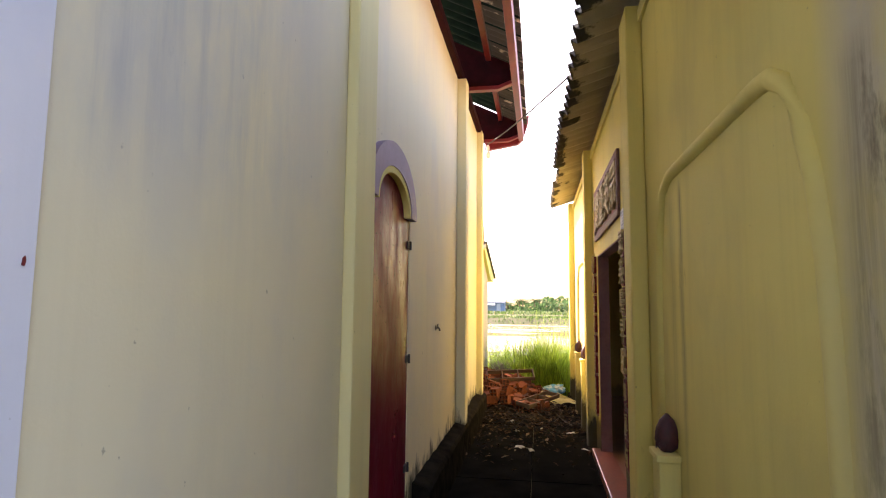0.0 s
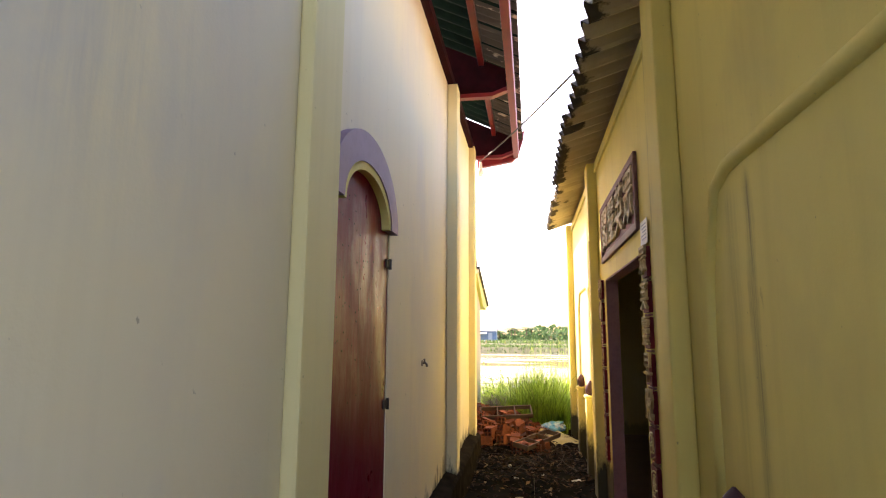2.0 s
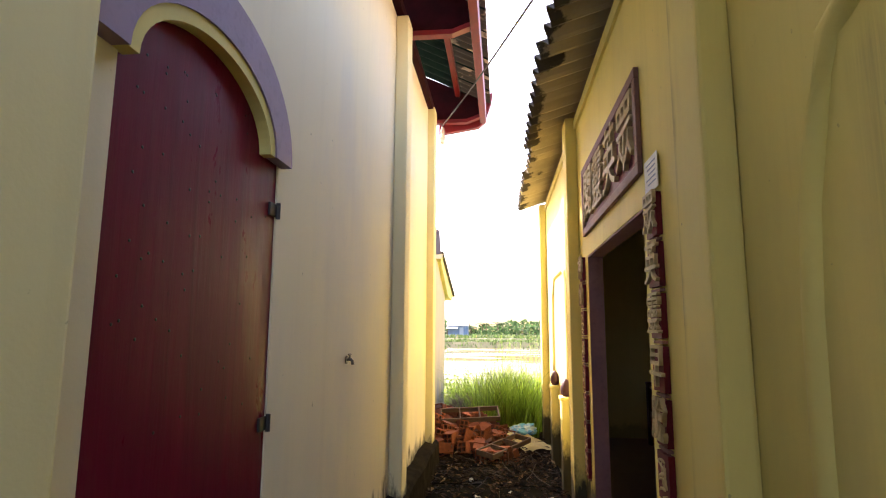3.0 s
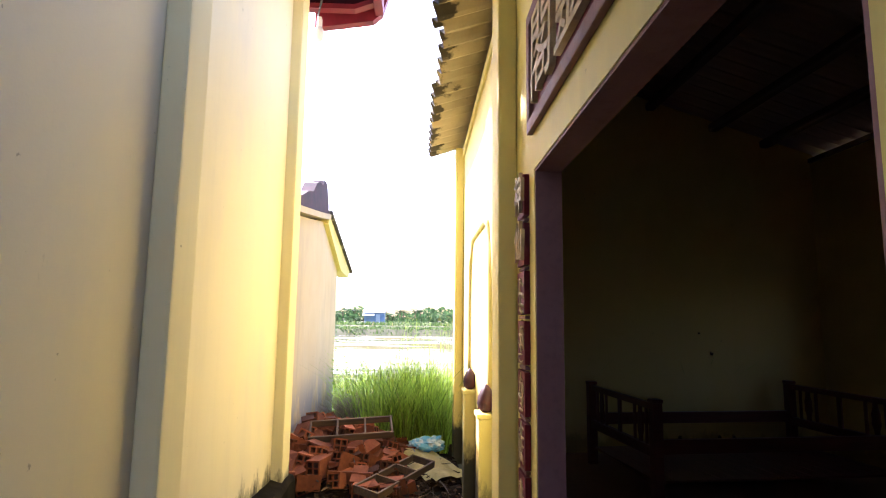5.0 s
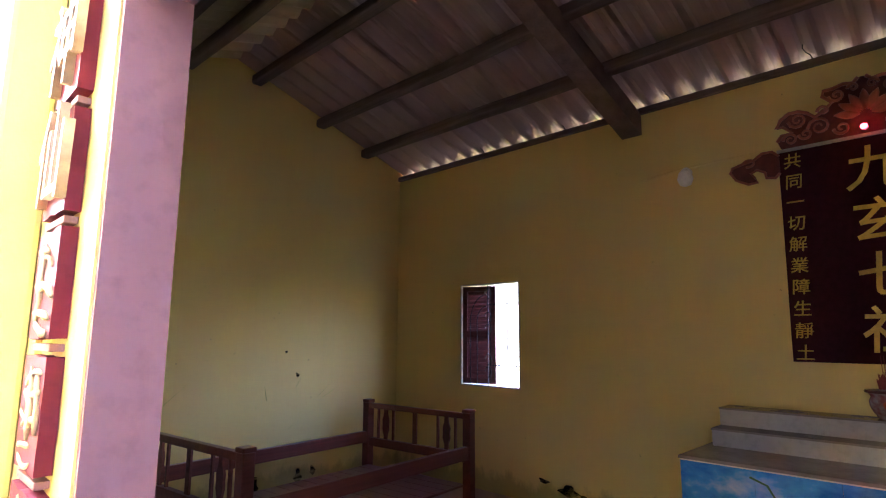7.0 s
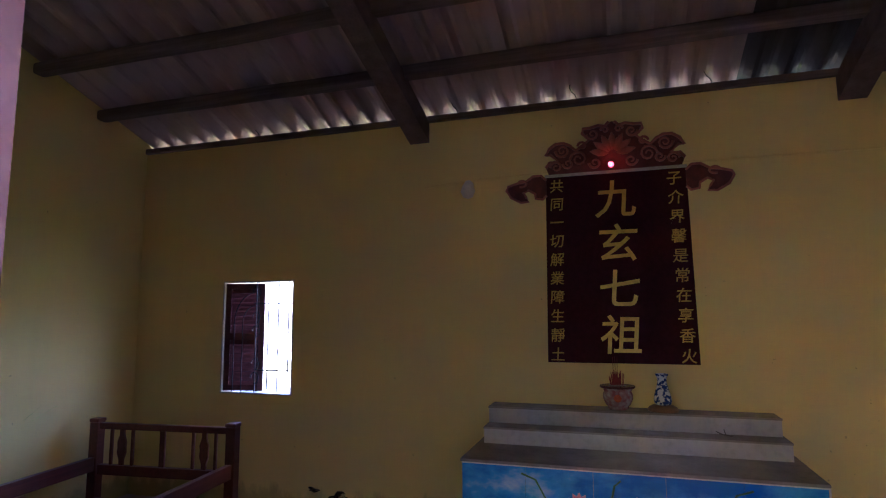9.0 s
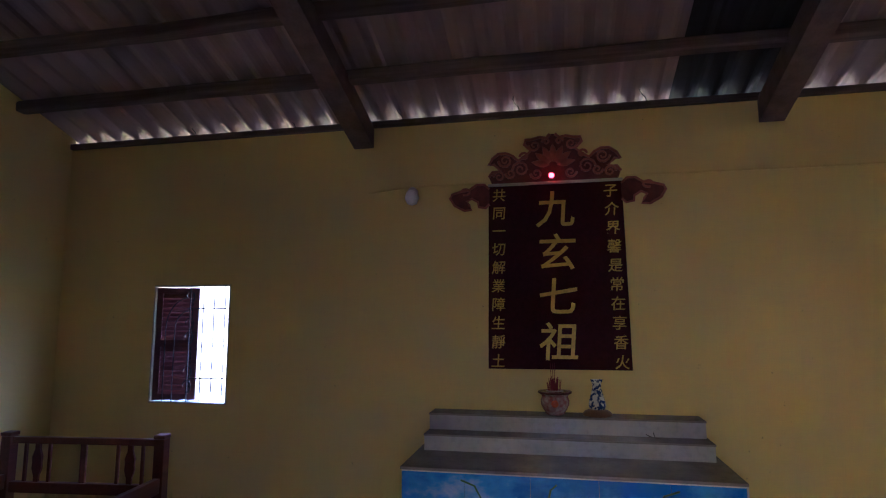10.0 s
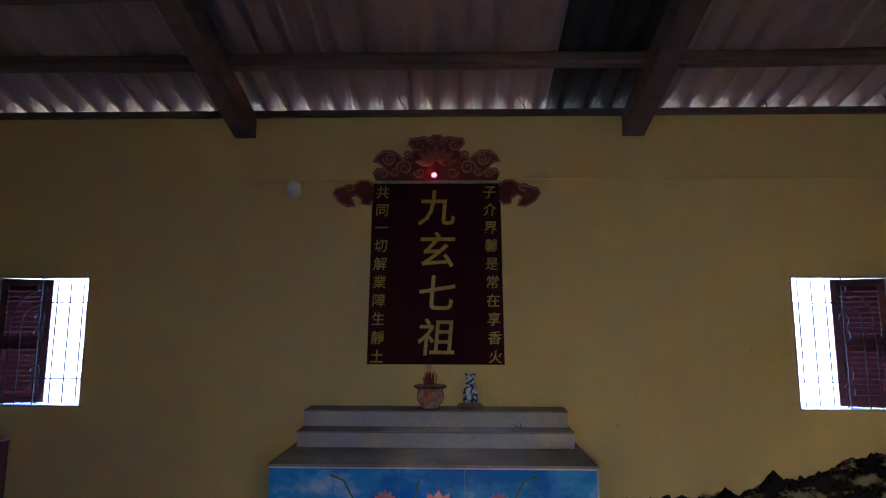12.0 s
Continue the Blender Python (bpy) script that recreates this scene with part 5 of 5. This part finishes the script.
LITTER, nt, b, co = surface("shaded_dead_leaves", 0.95, spec=0.1)
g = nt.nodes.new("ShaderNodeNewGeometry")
# leaf browns vary at random, all darkened to take in the alley's shade
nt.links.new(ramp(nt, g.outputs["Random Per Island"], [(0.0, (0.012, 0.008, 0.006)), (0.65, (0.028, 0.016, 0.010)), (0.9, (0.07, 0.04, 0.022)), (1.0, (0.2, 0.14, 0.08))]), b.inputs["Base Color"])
single("leaf_litter", leaf_litter(), LITTER, "brown dead leaves scattered over the alley floor, darkened for shade", "leaf litter", kind="stuff")


# grass
def grass_mat(name, low, high):
    m, nt, b, co = surface(name, 0.6, spec=0.3)
    g = nt.nodes.new("ShaderNodeNewGeometry")
    col = ramp(nt, g.outputs["Random Per Island"], [(0.0, low), (0.6, high), (0.93, tuple(1.3 * c for c in high)), (1.0, (0.30, 0.25, 0.10))])
    nt.links.new(col, b.inputs["Base Color"])
    tr = nt.nodes.new("ShaderNodeBsdfTranslucent")
    nt.links.new(col, tr.inputs[0])
    mx = nt.nodes.new("ShaderNodeMixShader")
    mx.inputs[0].default_value = 0.45
    nt.links.new(b.outputs[0], mx.inputs[1])
    nt.links.new(tr.outputs[0], mx.inputs[2])
    nt.links.new(mx.outputs[0], nt.nodes["Material Output"].inputs[0])
    return m


GRASS = grass_mat("tall_grass", (0.06, 0.12, 0.012), (0.30, 0.44, 0.05))
DRY = grass_mat("dry_grass", (0.10, 0.08, 0.06), (0.20, 0.16, 0.11))
rg = random.Random(31)


def blades(n, place, h0, h1, width, lean):
    verts, faces = [], []
    for _ in range(n):
        x, y, z = place()
        h = rg.uniform(h0, h1)
        a = rg.uniform(0, 6.28)
        l = rg.uniform(0.1, 1) * lean * h
        wx, wy = math.cos(a + 1.57) * width / 2, math.sin(a + 1.57) * width / 2
        i = len(verts)
        for s, w in ((0, 1), (0.4, 0.9), (0.75, 0.6)):
            cx, cy, cz = x + l * s * s * math.cos(a), y + l * s * s * math.sin(a), z + h * (s - 0.18 * s * s * lean)
            verts += [(cx - wx * w, cy - wy * w, cz), (cx + wx * w, cy + wy * w, cz)]
        verts.append((x + l * math.cos(a), y + l * math.sin(a), z + h * (1 - 0.18 * lean)))
        faces += [(i, i + 1, i + 3, i + 2), (i + 2, i + 3, i + 5, i + 4), (i + 4, i + 5, i + 6)]
    me = bpy.data.meshes.new("blades")
    me.from_pydata(verts, [], faces)
    return me


def yard():
    y = 10.6 + 4.6 * rg.random()
    x = rg.uniform(-2.6 if y > 13.3 else -1.02 + 0.32 * max(0.0, 12.5 - y), 4.0 if y > 10.9 else 0.5)
    return x, y, (-0.1 if y < 11 else -0.1 - 0.16 * (y - 11))


def clumped():
    """Places for blades, thicker in tufts."""
    while True:
        x, y, z = yard()
        if rg.random() < 0.25 + 1.5 * max(0.0, 0.25 + noise.noise(Vector((x * 2.3, y * 2.3, 0.5)))):
            return x, y, z


def stuff(name, me, mat, label, category):
    me.materials.append(mat)
    return tagged(new(name, me), label, category, kind="stuff")


def weeds():
    """Leafy weeds with small oval leaves on thin stalks."""
    verts, faces = [], []
    for k in range(26):
        x, y = rg.uniform(-0.95, 0.1), rg.uniform(12.0, 14.0)
        h, a0 = rg.uniform(0.9, 1.5), rg.uniform(0, 6.3)
        z = -0.1 - 0.16 * (y - 11)
        for q in range(34):
            t = 0.25 + 0.75 * q / 34
            a = a0 + q * 2.4
            c = Vector((x + 0.16 * t * math.cos(a0), y + 0.16 * t * math.sin(a0), z + h * t))
            L, w = 0.10 * (1.15 - t * 0.6), 0.026
            d = Vector((math.cos(a), math.sin(a), 0.35))
            n = Vector((-math.sin(a), math.cos(a), 0))
            i = len(verts)
            verts += [c, c + d * L * 0.5 + n * w, c + d * L, c + d * L * 0.5 - n * w]
            faces.append((i, i + 1, i + 2, i + 3))
        i = len(verts)
        verts += [(x, y, z), (x + 0.012, y, z), (x + 0.16 * math.cos(a0), y + 0.16 * math.sin(a0), z + h)]
        faces.append((i, i + 1, i + 2))
    me = bpy.data.meshes.new("weeds")
    me.from_pydata(verts, [], faces)
    return me


stuff("weeds", weeds(), GRASS, "leafy green weeds among the tall grass", "weeds")
stuff("grass", blades(15000, clumped, 0.35, 1.4, 0.011, 0.8), GRASS, "tall bright green grass at the pond's edge", "grass")
stuff("grass_stalks", blades(260, lambda: (rg.uniform(-0.35, 1.6), rg.uniform(11.0, 13.6), -0.2), 1.2, 2.0, 0.006, 0.55), GRASS, "thin tall stalks standing out of the grass", "grass")
stuff("grass_dry", blades(2600, lambda: (rg.uniform(-0.8, -0.3), rg.uniform(11.2, 12.0), -0.1), 0.25, 0.75, 0.008, 1.3), DRY, "grey dry grass beside the brick heap", "grass")
DIKE = grass_mat("dike_grass", (0.045, 0.085, 0.02), (0.10, 0.155, 0.045))
stuff("grass_dike", blades(9000, lambda: (lambda y: (rg.uniform(-45, 45), y, min(0.12, -0.62 + 0.75 * (y - 67))))(rg.uniform(67.0, 74.5)), 0.15, 0.5, 0.12, 0.9), DIKE, "grass on the far dike", "grass")
stuff("grass_field", blades(9000, lambda: (rg.uniform(-60, 60), rg.uniform(84, 96), 0.3), 0.2, 0.8, 0.16, 0.9), DIKE, "rough grass on the far bank", "grass")
stuff("grass_behind", blades(3000, lambda: (rg.uniform(5.6, 9.4), rg.uniform(4, 15), -0.1), 0.3, 0.7, 0.012, 0.5), GRASS, "grass behind the shrine", "grass")

# far hut
hut = thing("field_hut", "small blue sheet-metal hut on the far bank", "hut", at=(-7.6, 101, 0.3))
BLUE = plain("blue_sheet", (0.16, 0.24, 0.36), (0.12, 0.18, 0.28), 0.5, 2)
part("wall", block(-1.7, 1.7, -1.6, 1.6, 0, 2.0), BLUE, hut)
part("roof", prism([(-1.9, 1.95), (0, 2.8), (1.9, 1.95), (0, 2.9)], "x", -1.9, 1.9), plain("hut_roof", (0.25, 0.27, 0.30), rough=0.5), hut, "grey sheet roof")
part("door", block(0.3, 1.0, -1.63, -1.601, 0, 1.7), plain("hut_door", (0.45, 0.5, 0.56)), hut)
part("awning", prism([(-1.6, 1.85), (-2.7, 1.5), (-2.7, 1.46), (-1.6, 1.81)], "x", -1.9, 0.1), plain("awning", (0.55, 0.58, 0.62)), hut)

# far palms and bushes
PALM = grass_mat("palm_leaf", (0.022, 0.055, 0.018), (0.07, 0.13, 0.045))
TRUNK = plain("palm_trunk", (0.16, 0.12, 0.08), rough=0.9)


def palm_meshes(seed, h):
    r = random.Random(seed)
    verts, faces = [], []
    for k in range(15):
        a = k * 2.4 + r.uniform(-0.2, 0.2)
        L, up = r.uniform(1.3, 2.0), r.uniform(0.2, 1.3)
        for s in range(9):
            q = s / 8
            c = Vector((L * q * math.cos(a), L * q * math.sin(a), h + up * q * 1.4 - 1.5 * q * q))
            for side in (-1, 1):
                w = 0.5 * math.sin(math.pi * (0.15 + 0.8 * q)) * side
                t = Vector((-math.sin(a), math.cos(a), 0)) * w + Vector((0.2 * math.cos(a), 0.2 * math.sin(a), -0.25 * abs(w)))
                i = len(verts)
                d = Vector((math.cos(a), math.sin(a), 0)) * 0.10
                verts += [c - d, c + d, c + t]
                faces.append((i, i + 1, i + 2))
    me = bpy.data.meshes.new("crown")
    me.from_pydata(verts, [], faces)
    me.materials.append(PALM)
    tk = mesh_of("trunk", tube([(0, 0, 0), (0.05, 0.02, h * 0.5), (0, 0, h)], 0.14, 7, [1.2, 0.9, 0.7]))
    tk.materials.append(TRUNK)
    return me, tk


def palm(seed, h):
    t = thing("palm_tree", "low leafy palm on the far bank", "tree", "palms on the far bank")
    c, k = palm_meshes(seed, h)
    for nm, me in (("crown", c), ("trunk", k)):
        o = new(nm, me)
        o.parent = t
    return t


rp = random.Random(5)
kinds = [palm(s, h) for s, h in ((1, 1.2), (2, 1.7), (3, 2.3))]
for k, p in enumerate(kinds):
    p.matrix_world = pose(-30 + 9 * k, 108, 0.3)
for k in range(110):
    x = -75 + 150 * (k + rp.uniform(-0.5, 0.5)) / 110
    y = rp.uniform(103, 118)
    if abs(x + 7.6) < 3.5 and y < 107:
        continue
    copy_thing(kinds[rp.randrange(3)], pose(x, y, 0.3, 0, 0, rp.uniform(0, 360)))


def hedge():
    verts, faces = [], []
    for k in range(30000):
        x = rp.uniform(-110, 110)
        y = rp.uniform(102, 128)
        if y < 107 and abs(x + 7.6) < 3.4:
            continue
        top = 1.6 + 1.5 * noise.noise(Vector((x * 0.12, 0, 0))) + 1.1 * noise.noise(Vector((x * 0.45, 3, 0)))
        z = 0.3 + max(0.3, top + (1.0 if y > 112 else -0.3)) * rp.random() ** 0.7
        s = rp.uniform(0.15, 0.42)
        a, b2 = rp.uniform(0, 6.3), rp.uniform(-0.8, 0.8)
        i = len(verts)
        verts += [(x - s * math.cos(a), y - s * math.sin(a), z - s * 0.4), (x + s * math.cos(a), y + s * math.sin(a), z - s * 0.3 * b2), (x + s * 0.3 * b2, y, z + s)]
        faces.append((i, i + 1, i + 2))
    me = bpy.data.meshes.new("hedge")
    me.from_pydata(verts, [], faces)
    return me


stuff("far_trees", hedge(), PALM, "dense green trees along the far bank", "trees")
# slender palm and bush behind the rear window
bp = copy_thing(kinds[1], pose(14.0, 19.0, -0.2, 0, 0, 40))
tagged(bp, "young palm behind the shrine", "tree")
